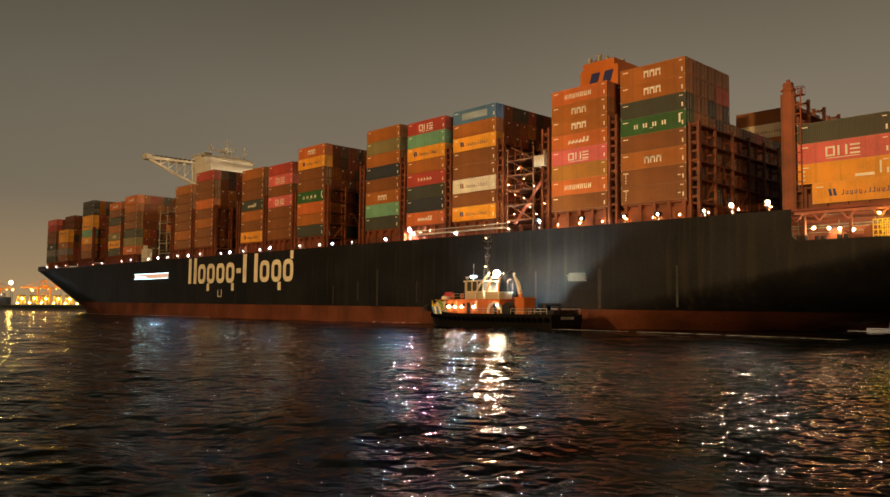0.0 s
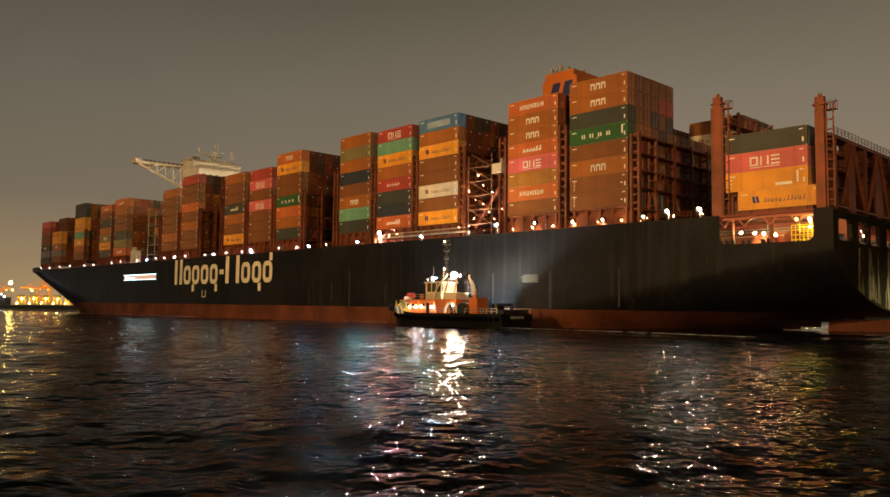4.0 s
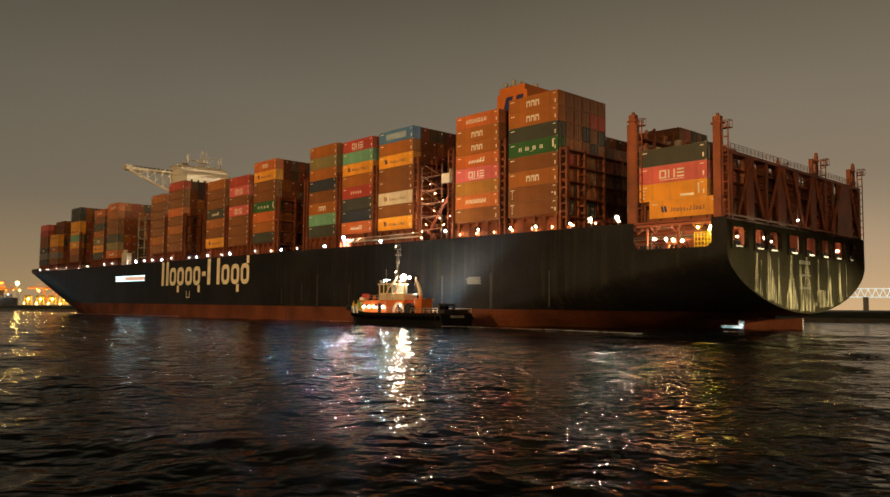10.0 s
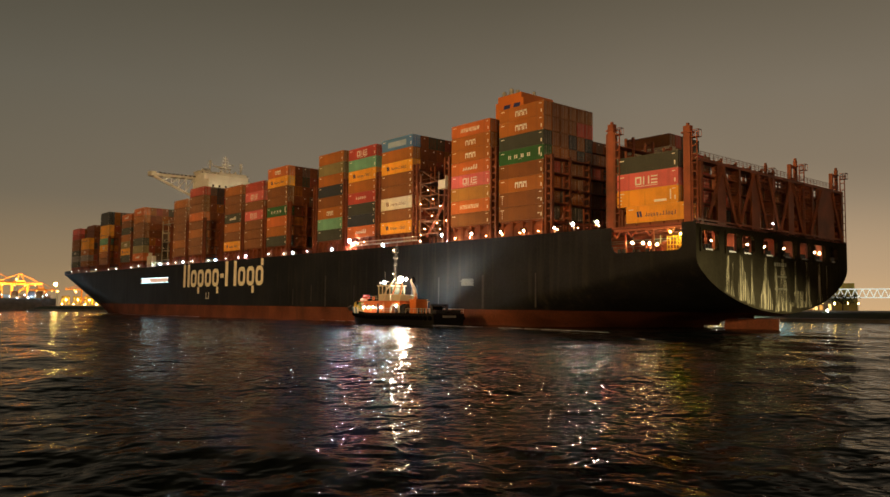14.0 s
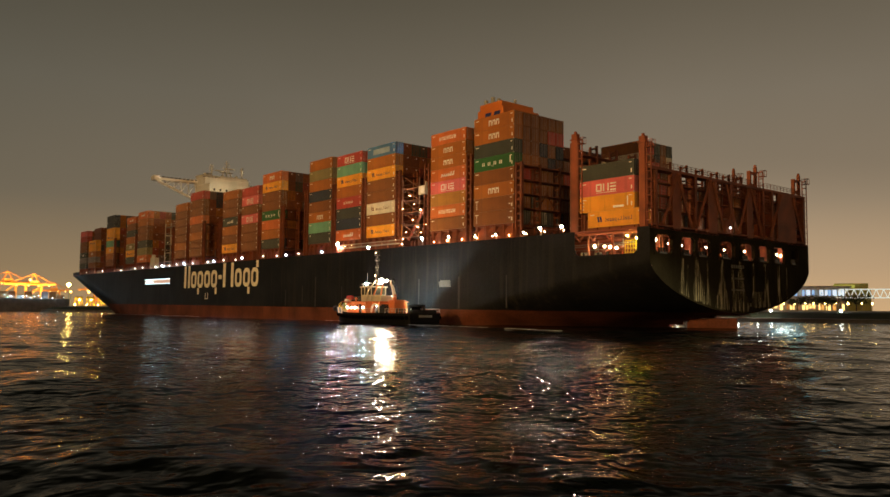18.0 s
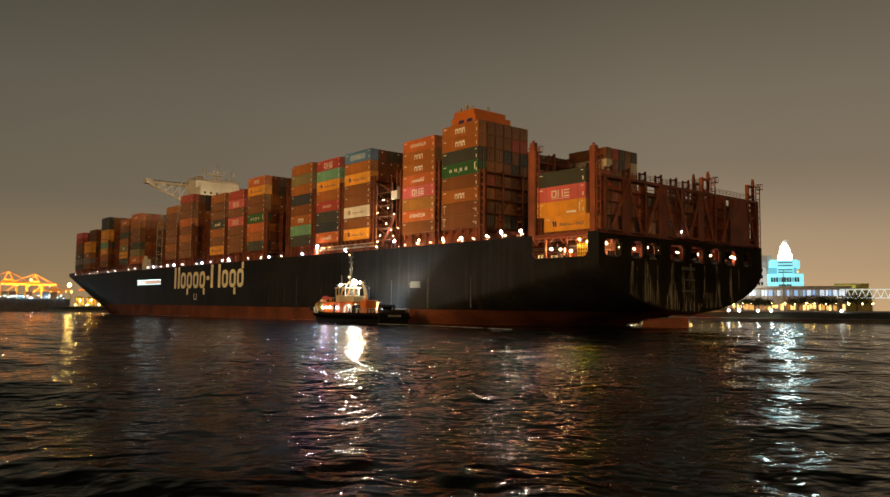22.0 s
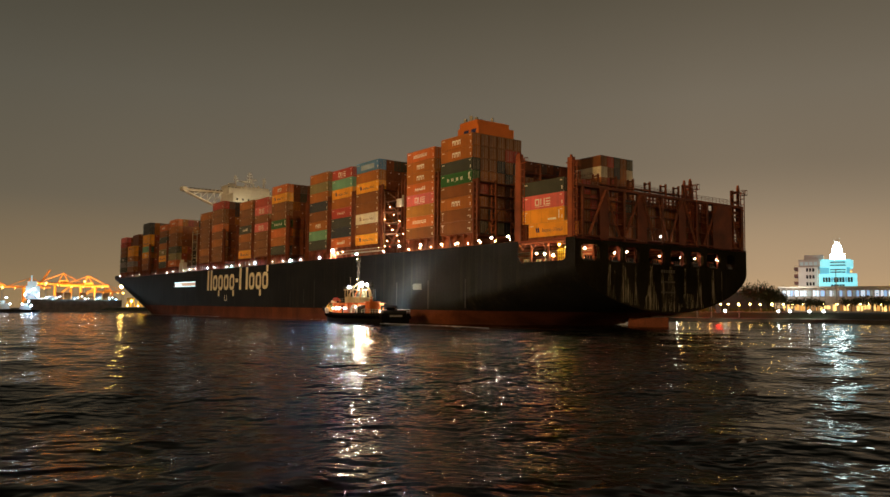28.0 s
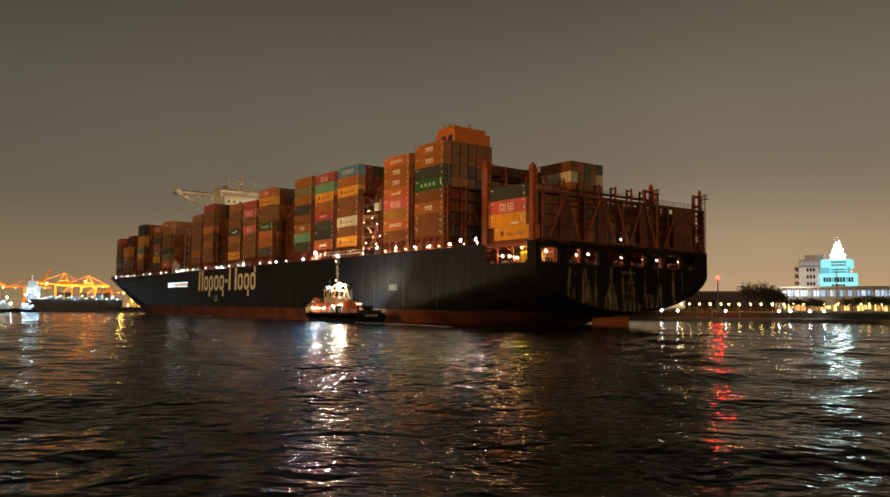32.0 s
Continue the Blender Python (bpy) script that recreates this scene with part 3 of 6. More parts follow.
def marking(kind):
    """Plain shapes that stand for a container's painted markings."""
    made = []
    d = 0.016

    def plate(x0, z0, x1, z1, lean=0.0):
        g = Geo()
        made.append(g)
        g.add([(x0, 0, z0), (x1, 0, z0), (x1 + lean, 0, z1), (x0 + lean, 0, z1), (x0, d, z0), (x1, d, z0), (x1 + lean, d, z1), (x0 + lean, d, z1)],
              [(4, 7, 6, 5), (0, 1, 5, 4), (3, 7, 6, 2), (0, 4, 7, 3), (1, 2, 6, 5)])
    mid = LEN / 2
    flat = plate
    if kind in ("three", "seven", "slant", "five"):
        def plate(x0, z0, x1, z1, lean=0.0):
            flat(LEN - x1, z0, LEN - x0, z1, -lean)
    if kind == "block":
        for k in range(3):
            plate(mid - 1.65 + 1.12 * k, 0.75, mid - 1.4 + 1.12 * k, 1.95)
            plate(mid - 0.95 + 1.12 * k, 0.75, mid - 0.7 + 1.12 * k, 1.95)
            plate(mid - 1.65 + 1.12 * k, 1.55, mid - 0.7 + 1.12 * k, 1.95)
    elif kind == "three":
        for k in range(3):
            x = mid - 2.3 + 1.6 * k
            if k < 2:
                plate(x, 0.7, x + 0.28, 2.1)
                plate(x + 1.0, 0.7, x + 1.28, 2.1)
            if k == 0:
                plate(x + 0.28, 1.85, x + 1.0, 2.1)
                plate(x + 0.28, 0.7, x + 1.0, 0.95)
            if k == 2:
                for z in (0.7, 1.28, 1.85):
                    plate(x, z, x + 1.28, z + 0.25)
        plate(mid - 2.2, 0.4, mid + 2.2, 0.5)
    elif kind == "seven":
        for k in range(7):
            x = mid - 3.1 + 0.86 * k
            plate(x, 0.95, x + 0.19, 1.85, 0.1)
            plate(x + 0.41, 0.95, x + 0.6, 1.85, 0.1)
            plate(x + 0.19, (1.3, 1.67, 0.95, 1.3, 1.67, 0.95, 1.3)[k], x + 0.41, (1.48, 1.85, 1.12, 1.48, 1.85, 1.12, 1.48)[k], 0.02)
    elif kind == "five":
        for k in range(5):
            x = mid - 2.4 + 0.95 * k
            plate(x, 1.0, x + 0.25, 1.8)
            plate(x + 0.3, 1.25, x + 0.62, 1.5)
    elif kind == "slant":
        for k in range(6):
            x = mid - 2.4 + 0.8 * k
            plate(x, 0.9, x + 0.42, 1.6 + (0.35 if k > 3 else 0), 0.3)
        plate(mid - 2.2, 1.1, mid + 2.3, 1.3)
    elif kind in ("line", "brownline"):
        for e in (0.0, 0.55):      # two slanted emblem bars
            plate(8.9 + e, 0.95, 9.3 + e, 1.95, 0.22)
        hs = (1.7, 1.5, 1.5, 1.5, 1.5, 0, 1.7, 1.7, 1.5, 1.5, 1.7)
        for k, top in enumerate(hs):
            x = 8.0 - 0.56 * k
            plate(x, 1.0 if k not in (2, 4, 9) else 0.84, x + 0.1, top or 1.32)
            plate(x + 0.1, 1.0, x + 0.33, 1.09)
            if top == 1.5:
                plate(x + 0.25, 1.09, x + 0.33, 1.5)
    elif kind == "wide":
        for k, w in enumerate((0.75, 0.8, 0.75, 0.75)):
            x = 8.8 - 1.75 * k
            plate(x, 1.0, x + 0.28, 1.75)
            plate(x + w - 0.28, 1.0, x + w, 1.75)
        plate(6.0, 0.75, 6.6, 0.85)
        plate(0.9, 0.9, 1.25, 2.4)
    elif kind == "pale":
        plate(2.4, 0.7, 9.6, 2.1)
    elif kind == "dots":
        for z in (0.6, 1.0, 1.5, 1.9):
            plate(11.1, z, 11.3, z + 0.22)
        plate(1.0, 1.0, 1.5, 1.2)
    elif kind == "tag":
        plate(1.3, 0.6, 1.55, 2.3)
        plate(2.2, 0.4, 4.6, 0.8)
        for z in (0.5, 1.1, 1.7):
            plate(11.2, z, 11.5, z + 0.22)
    plate = flat
    # small identification marks near the top of both ends
    plate(10.7, 2.25, 11.7, 2.42)
    plate(0.5, 2.3, 1.1, 2.45)
    plate(0.45, 0.5, 0.7, 1.2)
    return made


BOX = container_mesh()
WORDS = {"brown": "rust-brown", "rust": "orange-brown", "orange": "bright orange", "vermilion": "red-orange", "magenta": "magenta", "green": "dark green", "mint": "pale green",
         "navy": "dark navy", "teal": "dark green-grey", "cream": "cream", "blue": "steel-blue", "olive": "olive", "ochre": "ochre", "red": "red", "grey": "grey"}
MARKS = {}


def container(x, y, z, height, paint, kind, where, marked=True):
    ob = new("shipping_container", BOX)
    ob.material_slots[0].link = "OBJECT"
    ob.material_slots[0].material = PAINT[paint]
    ob.scale = (1, 1, height / 2.9)
    tagged(ob, f"{WORDS[paint]} corrugated shipping container {where}", "shipping container", "containers stacked on deck")
    if kind not in MARKS:
        m = PAINT["brown"] if kind == "brownline" else BLUE if kind == "line" else PALE if kind == "pale" else MARK
        shapes = marking(kind)
        MARKS[kind] = [q.mesh("marking_bar", m if i < len(shapes) - 3 else MARK) for i, q in enumerate(shapes)]
    for me in MARKS[kind] if marked else ():
        new("marking_bar", me).parent = ob
    RIDERS.append((ob, pose(x, y, z)))
    return ob


PORT_Y = 28.85
for x, top, tiers, n, how in BAYS:
    base = BASE if how != "stern" else 18.2
    step = (top - base) / n
    y = PORT_Y if how != "bow" else min(PORT_Y, breadth(x + LEN, DECK_Z) - 0.6)
    for k, (paint, kind) in enumerate(tiers):
        dx = -1.9 if how == "stern" and k == 0 else 0.0
        container(x + dx, y, base + k * step + 0.03, step - 0.05, paint, kind, "at a deck stack's foot" if k == 0 else "on top of its stack" if k == n - 1 else "within a deck stack")

# the rows behind the port row
rnd = random.Random(11)
for x, top, tiers, n, how in BAYS:
    g = Geo()
    base = BASE if how != "stern" else 18.2
    step = (top - base) / n
    for row in range(1, 23):
        y = PORT_Y - row * 2.515
        if how == "bow" and abs(y) > breadth(x + LEN, DECK_Z) - 1.5:
            continue
        if y - WID < -27.4:
            continue
        m = n
        if how == "split":
            m = 8 if row < 6 or row > 16 else 5
        elif how == "stern":
            m = 4 if row < 4 else (3, 3, 3, 2, 3, 3)[row % 6]
        elif how == "bow" and x < 330:
            m = 7
        elif row > 16:
            m = n - rnd.choice((0, 0, 1))
        lo = 0 if how in ("open", "split", "stern") or row < 3 else m - 1
        for k in range(lo, m):
            z = base + k * (step if m <= n else 2.9)
            s = step if m <= n else 2.75
            if how in ("stern", "split"):
                container(x + rnd.uniform(0, 0.06), y, z + 0.03, s - 0.05, "cream" if how == "split" and (row, k) in ((17, 6), (21, 6)) else rnd.choice(("brown", "brown", "brown", "rust", "teal", "navy", "brown", "brown", "rust", "brown", "red")), "brownline" if how == "split" and (row, k) == (17, 6) else "", "at a deck stack's foot" if k == 0 else "on top of its stack" if k == m - 1 else "within a deck stack", how == "split" and (row, k) == (17, 6))
                continue
            g.box(x + rnd.uniform(0, 0.06), y - WID, z + 0.04, x + LEN, y, z + s - 0.03)
            if rnd.random() < 0.6:
                q = y - WID * rnd.uniform(0.15, 0.7)
                g.box(x - 0.05, q - 0.3, z + s * 0.72, x + 0.02, q, z + s * 0.82, slot=1)
            for f in (0.2, 0.38, 0.62, 0.8):
                g.box(x - 0.05, y - WID * f - 0.03, z + 0.15, x + 0.02, y - WID * f + 0.03, z + s - 0.15, slot=2)
    if how in ("stern", "split"):
        continue
    ob = new("container_stack", g.mesh("container_stack", BLOCK_PAINT, MARK, STEEL))
    tagged(ob, "inner rows of mixed rust-brown and dark containers stacked on deck", "container stack", "", "stuff")
    RIDERS.append((ob, Matrix()))

# ---------- lashing bridges, coamings ----------
def lashing_bridge(x, top, w=1.9):
    """A steel portal across the ship between two bays."""
    bridge = part("lashing_bridge", Geo().box(x, -28.6, DECK_Z + 2.2, x + w, 28.6, DECK_Z + 2.5), STEEL, ship, "red-oxide steel lashing bridge between two bays")
    for y in [28.75, 23.5, 17.5, 11.5, 5.5, -0.5, -6.5, -12.5, -18.5, -23.5, -28.75]:
        g = Geo()
        e = 0.32 if abs(y) > 28 else 0.16
        for dx in (0, w - 0.45):
            g.box(x + dx, y - e, DECK_Z, x + dx + 0.45, y + e, top)
        z = DECK_Z + 3.2
        while z < top:
            g.box(x + 0.45, y - 0.08, z, x + w - 0.45, y + 0.08, z + 0.35)
            z += 1.45
        part("post", g, STEEL, bridge)
    levels = [z for z in (23.6, 26.5, 29.4, 32.3, 35.2) if z < top]
    for z in levels:
        g = Geo().box(x + 0.05, -28.5, z, x + w - 0.05, 28.5, z + 0.16)
        for dx in (0.02, w - 0.06):
            g.box(x + dx, -28.5, z + 1.0, x + dx + 0.05, 28.5, z + 1.06)
        part("walkway", g, STEEL, bridge)
    for a in (-26, -14, 4, 16):
        for e in (0, 11):
            part("brace", Geo().bar((x + 0.2, a + e, DECK_Z + 2.5), (x + 0.2, a + 5.5, min(top, 27)), 0.16, 4), STEEL, bridge)
    return bridge


for x in (29.6, 44.8, 59.6, 71.0, 85.8, 100.6, 115.5, 130.2, 145.1, 160.0, 174.9, 189.8, 204.7, 219.6, 264.0, 279.0, 294.0, 309.0):
    lashing_bridge(x, 33.0 if x < 30 else 36.6 if x < 120 else 33.5, 1.9)
lashing_bridge(14.8, 34.6, 2.0)
# stern bridge: heavy plated posts, raking braces, walkways, a pierced band under the top rail
stern_bridge = part("stern_bridge", Geo().box(-0.7, -27.0, DECK_Z + 0.3, 1.2, 28.6, DECK_Z + 0.6).box(-0.7, -27.0, 27.7, 1.2, 28.6, 28.2), STEEL, ship, "dark red stern lashing bridge with raking braces")
for y, w in ((26.6, 0.6), (20.6, 2.6), (14.6, 0.6), (9.1, 3.0), (2.6, 0.7), (-4.1, 2.2), (-9.4, 0.7), (-13.2, 0.7), (-18.8, 7.2), (-26.6, 0.9)):
    part("post", Geo().box(-0.62, y - w / 2, DECK_Z, -0.2, y + w / 2, 27.7).box(-0.2, y - 0.12, DECK_Z, 1.1, y + 0.12, 27.7), STEEL, stern_bridge)
for y0, y1 in ((25.2, 20.4), (16.2, 20.4), (14.9, 10.0), (5.4, 9.2), (1.0, 4.6), (0.4, -3.6), (-8.6, -4.6), (-11.6, -16.4), (-25.6, -21.6)):
    part("brace", Geo().bar((-0.72, y0, DECK_Z + 0.6), (-0.72, y1, 27.5), 0.34, 4), STEEL, stern_bridge)
for z in (20.9, 23.4, 25.6):
    part("walkway", Geo().box(-0.15, -26.9, z, 1.2, 28.4, z + 0.18).box(-0.3, -26.9, z + 1.05, -0.22, 28.4, z + 1.12).box(-0.3, -26.9, z + 0.55, -0.22, 28.4, z + 0.61), STEEL, stern_bridge)
for y0, y1 in ((7.5, -2.9), (-5.3, -12.8)):      # small square lights cut through the top band
    for row in range(3):
        z = 25.5 + 0.75 * row
        part("pierced_band", Geo().box(-0.1, y1, z + 0.55, 0.1, y0, z + 0.8), STEEL, stern_bridge)
    for k in range(9):
        y = y0 + (y1 - y0) * k / 8
        part("band_upright", Geo().box(-0.12, y - 0.16, 25.3, 0.12, y + 0.16, 27.7), STEEL, stern_bridge)
# tall corner towers of the stern bridges
for x, y, top in ((15.2, 28.7, 36.2), (0.0, 28.7, 33.4), (0.0, -26.8, 32.9), (15.2, -26.8, 36.0), (0.0, -8.6, 32.5)):
    g = Geo()
    e = 1.0 if y > 20 else 0.5
    g.box(x + 0.6 - 0.62 * e, y - 0.05 - 0.45 * e, DECK_Z, x + 0.6 + 0.62 * e, y - 0.05 + 0.45 * e, top)
    g.box(x + 0.6 - 0.9 * e, y - 0.05 - 0.6 * e, top - 1.2, x + 0.6 + 0.9 * e, y - 0.05 + 0.6 * e, top - 0.95).box(x + 0.4, y - 0.25, top, x + 0.8, y + 0.15, top + 0.5)
    for dx in (-1.25, -0.35):
        g.box(x + dx, y + 0.1, DECK_Z, x + dx + 0.14, y + 0.3, top - 1.2)
    z = DECK_Z + 1
    while z < top - 1:
        g.box(x - 1.2, y + 0.05, z, x - 0.2, y + 0.35, z + 0.16)
        z += 1.4
    g.box(x - 1.6, y - 0.5, top - 2.1, x - 0.2, y + 0.5, top - 2.0)
    for dx in (-1.6, -0.9):
        g.bar((x + dx, y + 0.45, top - 2.0), (x + dx, y + 0.45, top - 0.9), 0.05, 4)
    g.bar((x - 1.6, y + 0.45, top - 0.9), (x - 0.2, y + 0.45, top - 0.9), 0.05, 4)
    for k in range(4):      # rails and lamps brackets of the top platform
        g.bar((x - 1.6 + 0.47 * k, y - 0.45, top - 2.0), (x - 1.6 + 0.47 * k, y - 0.45, top - 0.9), 0.04, 4)
    g.bar((x - 1.6, y - 0.45, top - 0.9), (x - 0.2, y - 0.45, top - 0.9), 0.05, 4).bar((x - 1.6, y - 0.45, top - 0.9), (x - 1.6, y + 0.45, top - 0.9), 0.05, 4)
    if y < 0 and x < 1:      # the inner leg and its rungs
        g.box(x + 0.2, y + 2.2, DECK_Z, x + 0.9, y + 2.7, top - 1.0)
        for k in range(6):
            g.box(x + 0.3, y + 0.2, top - 1.6 - 2.4 * k, x + 0.8, y + 2.3, top - 1.1 - 2.4 * k)
    part("corner_tower", g, TOWER_LIT, ship, "tall red corner tower of the stern lashing bridge")
g = Geo()
for k in range(40):
    y = 27 - k * 1.36
    g.bar((-0.6, y, 28.2), (-0.6, y, 29.3), 0.05, 4)
for z in (28.6, 28.95, 29.3):
    g.bar((-0.6, 27.5, z), (-0.6, -26.4, z), 0.045, 4)
part("bridge_railing", g, STEEL, stern_bridge)
for x, top, *_ in BAYS:
    y = min(28.3, breadth(x + LEN, DECK_Z) - 1.2)
    for side in (1, -1):
        g = Geo().box(x - 0.4, side * y - 0.25, DECK_Z, x + LEN + 0.4, side * y + 0.25, BASE - 1.0)
        for k in range(5):
            g.box(x + 0.3 + 2.7 * k, side * y - 0.6, DECK_Z, x + 0.9 + 2.7 * k, side * y + 0.6, BASE - 0.02)
        g.box(x, side * y - 0.4, BASE - 0.3, x + LEN, side * y + 0.4, BASE - 0.01)
        part("hatch_coaming", g, STEEL, ship, "rust-red hatch coaming with container pedestals")
    if x > 10:
        part("hatch_cover", Geo().box(x, -y + 0.3, BASE - 1.0, x + LEN, y - 0.3, BASE - 0.35), STEEL, ship, "flat steel hatch cover")

LAMP_MOOR, LAMP_NOTCH = glow("mooring_deck_lamp", (1.0, 0.62, 0.3), 95), glow("winch_deck_lamp", (1.0, 0.66, 0.32), 300)
# deck-edge lamps
LAMPS = [(352, 18.7), (339.7, 18.6), (326, 18.5), (312, 18.6), (294, 18.2), (283.6, 18.3), (264, 18.4), (255, 18.6), (239, 18.5), (231, 18.5), (223, 18.6), (216, 18.6), (208, 18.5),
         (200, 18.6), (186, 18.4), (180.3, 18.4), (172.5, 18.5), (163, 18.4), (157.8, 18.6), (142.7, 18.6), (133.7, 18.4), (128, 18.4), (120.2, 18.4), (107.2, 18.4),
         (98.8, 20.0), (84.2, 18.4), (69.7, 18.4), (62, 19.4), (52.3, 19.1), (43.5, 18.8), (37.1, 18.7), (29, 18.6), (24.5, 19.1), (18.9, 19.0)]
for i, (x, z) in enumerate(LAMPS):
    y = min(29.0, breadth(x, DECK_Z) - 0.1)
    r = 0.33 if x in (98.8,) else 0.22 if x in (24.5, 18.9) else 0.15 if x < 60 else 0.11
    m = LAMP_PINK if x == 98.8 else LAMP_FLOOD if x in (24.5, 18.9) else LAMP_DECK if x in (52.3, 43.5, 37.1, 29) else LAMP_BLUE if i in (9, 12, 15, 18, 21, 23, 25, 27) else LAMP_WARM if x < 65 else LAMP_WHITE
    r = 0.16 if m is LAMP_BLUE else r
    post = part("deck_lamp", Geo().bar((x, y - 0.3, DECK_Z), (x, y - 0.3, z + 0.2), 0.06, 6), GALV, ship)
    part("lamp_glass", Geo().ball((x, y, z), r, 8, 5), m, post, "bright deck lamp")
    if m in (LAMP_FLOOD, LAMP_PINK, LAMP_DECK, LAMP_BLUE):      # added black hood, keeps the light off the ship and throws it outboard
        part("light_shield_hood", Geo().box(x - 0.34, y - 0.40, z - 0.34, x + 0.34, y - 0.36, z + 0.36).box(x - 0.34, y - 0.36, z + 0.34, x + 0.34, y + 0.5, z + 0.38).box(x - 0.38, y - 0.40, z - 0.34, x - 0.34, y + 0.12, z + 0.38).box(x + 0.34, y - 0.40, z - 0.34, x + 0.38, y + 0.45, z + 0.38), SOOT, post)
for x, y, z in ((13.9, 25.5, 15.2), (12, 25, 15.1), (10.4, 25.4, 14.9), (8.4, 26, 14.6), (5.8, 24, 14.5), (3.4, 26, 16.6), (1.5, 24, 15.8), (1.5, 18, 15.6), (1.5, 11.5, 15.7), (1.5, 6.5, 15.2), (1.5, -1, 15.6), (1.5, -8, 15.7), (1.5, -13.3, 15.5), (1.5, -20.2, 15.2)):
    part("mooring_deck_lamp", Geo().ball((x, y, z), 0.2, 8, 5), LAMP_NOTCH if x > 3 else LAMP_MOOR, ship, "bright mooring deck lamp")
for x, y, z in ((4.4, 28.2, 16.4), (2.4, 28.3, 15.9)):
    part("stair_lamp", Geo().ball((x, y, z), 0.16, 8, 5), LAMP_GREEN, ship, "yellow-green stair lamp")
for k, (a, b) in enumerate(OPENINGS):
    part("mooring_deck_lamp", Geo().ball((3.4 - 0.5 * (k % 2), a - 1.9, 15.5), 0.17, 8, 5), LAMP_MOOR, ship, "bright mooring deck lamp")
for k in range(9):      # small lamps added low on the coaming to give it an orange glow
    part("coaming_glow_lamp", Geo().ball((18.5 + 4.9 * k, 28.95, 18.3), 0.11, 6, 4), LAMP_WARM, ship)
part("stern_lamp", Geo().ball((-0.9, 3.6, 19.2), 0.15, 8, 5), glow("stern_lamp_glass", (0.6, 0.85, 1.0), 45), ship, "bluish stern lamp")

# lit sign on the bow side
g = Geo().box(221.8, 29.0, 11.45, 249.8, 29.35, 13.1)
sign = part("side_sign", g, glow("lit_sign_panel", (1.0, 0.62, 0.45), 0.45), ship, "lit white sign panel on the hull side")
g = Geo()
for z0, z1 in ((13.1, 13.26), (11.36, 11.45)):
    g.box(221.6, 28.9, z0, 250, 29.45, z1)
g.box(240.2, 29.35, 11.9, 248.6, 29.4, 12.3)
part("sign_tube", g, glow("sign_tube_lamp", (0.6, 0.95, 1.0), 4.0), sign)

# large cream lettering drawn as plain bars
# each glyph: offset aft, width, foot, head; ring shapes for the low ones
def rounded(x0, z0, x1, z1, r, n=5):
    """Outline of a box with round corners."""
    pts = []
    for cx, cz, a0 in ((x1 - r, z1 - r, 0), (x0 + r, z1 - r, 90), (x0 + r, z0 + r, 180), (x1 - r, z0 + r, 270)):
        pts += [(cx + r * math.cos(radians(a0 + 90 * i / n)), cz + r * math.sin(radians(a0 + 90 * i / n))) for i in range(n + 1)]
    return pts


def lettering(dx, w, z0, z1, ring=False):
    k = 61.6 / 58.3
    x1, x0, z0, z1, e = 206.6 - dx * k, 206.6 - (dx + w) * k, 9.3 + z0, 9.3 + z1, 1.45
    out = rounded(x0, z0, x1, z1, 1.9 if ring else 0.12)
    n = len(out)
    g = Geo()
    if ring:
        inn = rounded(x0 + e, z0 + 1.3, x1 - e, z1 - 1.3, 0.75)
        for y in (29.3, 29.22):
            g.add([(x, y, z) for x, z in out + inn], [(i, (i + 1) % n, n + (i + 1) % n, n + i) for i in range(n)])
        g.add([(x, y, z) for y in (29.3, 29.22) for x, z in out], [(i, (i + 1) % n, n + (i + 1) % n, n + i) for i in range(n)])
    else:
        g.add([(x, y, z) for y in (29.302, 29.22) for x, z in out], [(i, (i + 1) % n, n + (i + 1) % n, n + i) for i in range(n)] + [tuple(range(n))])
    part("lettering_shape", g, LETTER, hull)


for dx in (0, 3.5):
    lettering(dx, 1.75, 0, 8.1)
for dx in (6.3, 12.0, 17.8, 23.5, 42.0, 47.8, 53.4):
    lettering(dx, 4.7, 0, 6.0, True)
for dx, w, z0, z1 in ((12.0, 1.45, -2.3, -0.02), (26.7, 1.45, -2.3, -0.02), (29.4, 2.4, 2.8, 4.2), (33.0, 1.9, 0, 8.1), (39.0, 1.8, 0, 8.1), (51.0, 1.45, -2.3, -0.02), (56.6, 1.45, 6.02, 8.2)):
    lettering(dx, w, z0, z1)
g = Geo()
g.box(184.2, 29.24, 5.2, 184.5, 29.3, 7.4).box(186.4, 29.24, 5.2, 186.7, 29.3, 7.4).box(184.2, 29.24, 5.2, 186.7, 29.3, 5.5)
for k in range(9):
    g.box(238 - 0.2, 28.9 - 0.6, 0.3 + 0.5 * k, 238.2, 28.98, 0.6 + 0.5 * k)
part("draught_marks", g, MARK, ship, "white draught marks and tug sign")
STAIN = mat("grey_scuff_stain", (0.018, 0.0172, 0.0145), 0.7, 0, 0.6, 1.2)
CHALK = mat("pale_scraped_paint", (0.07, 0.066, 0.05), 0.7, 0, 0.7, 1.2)
rnd = random.Random(3)
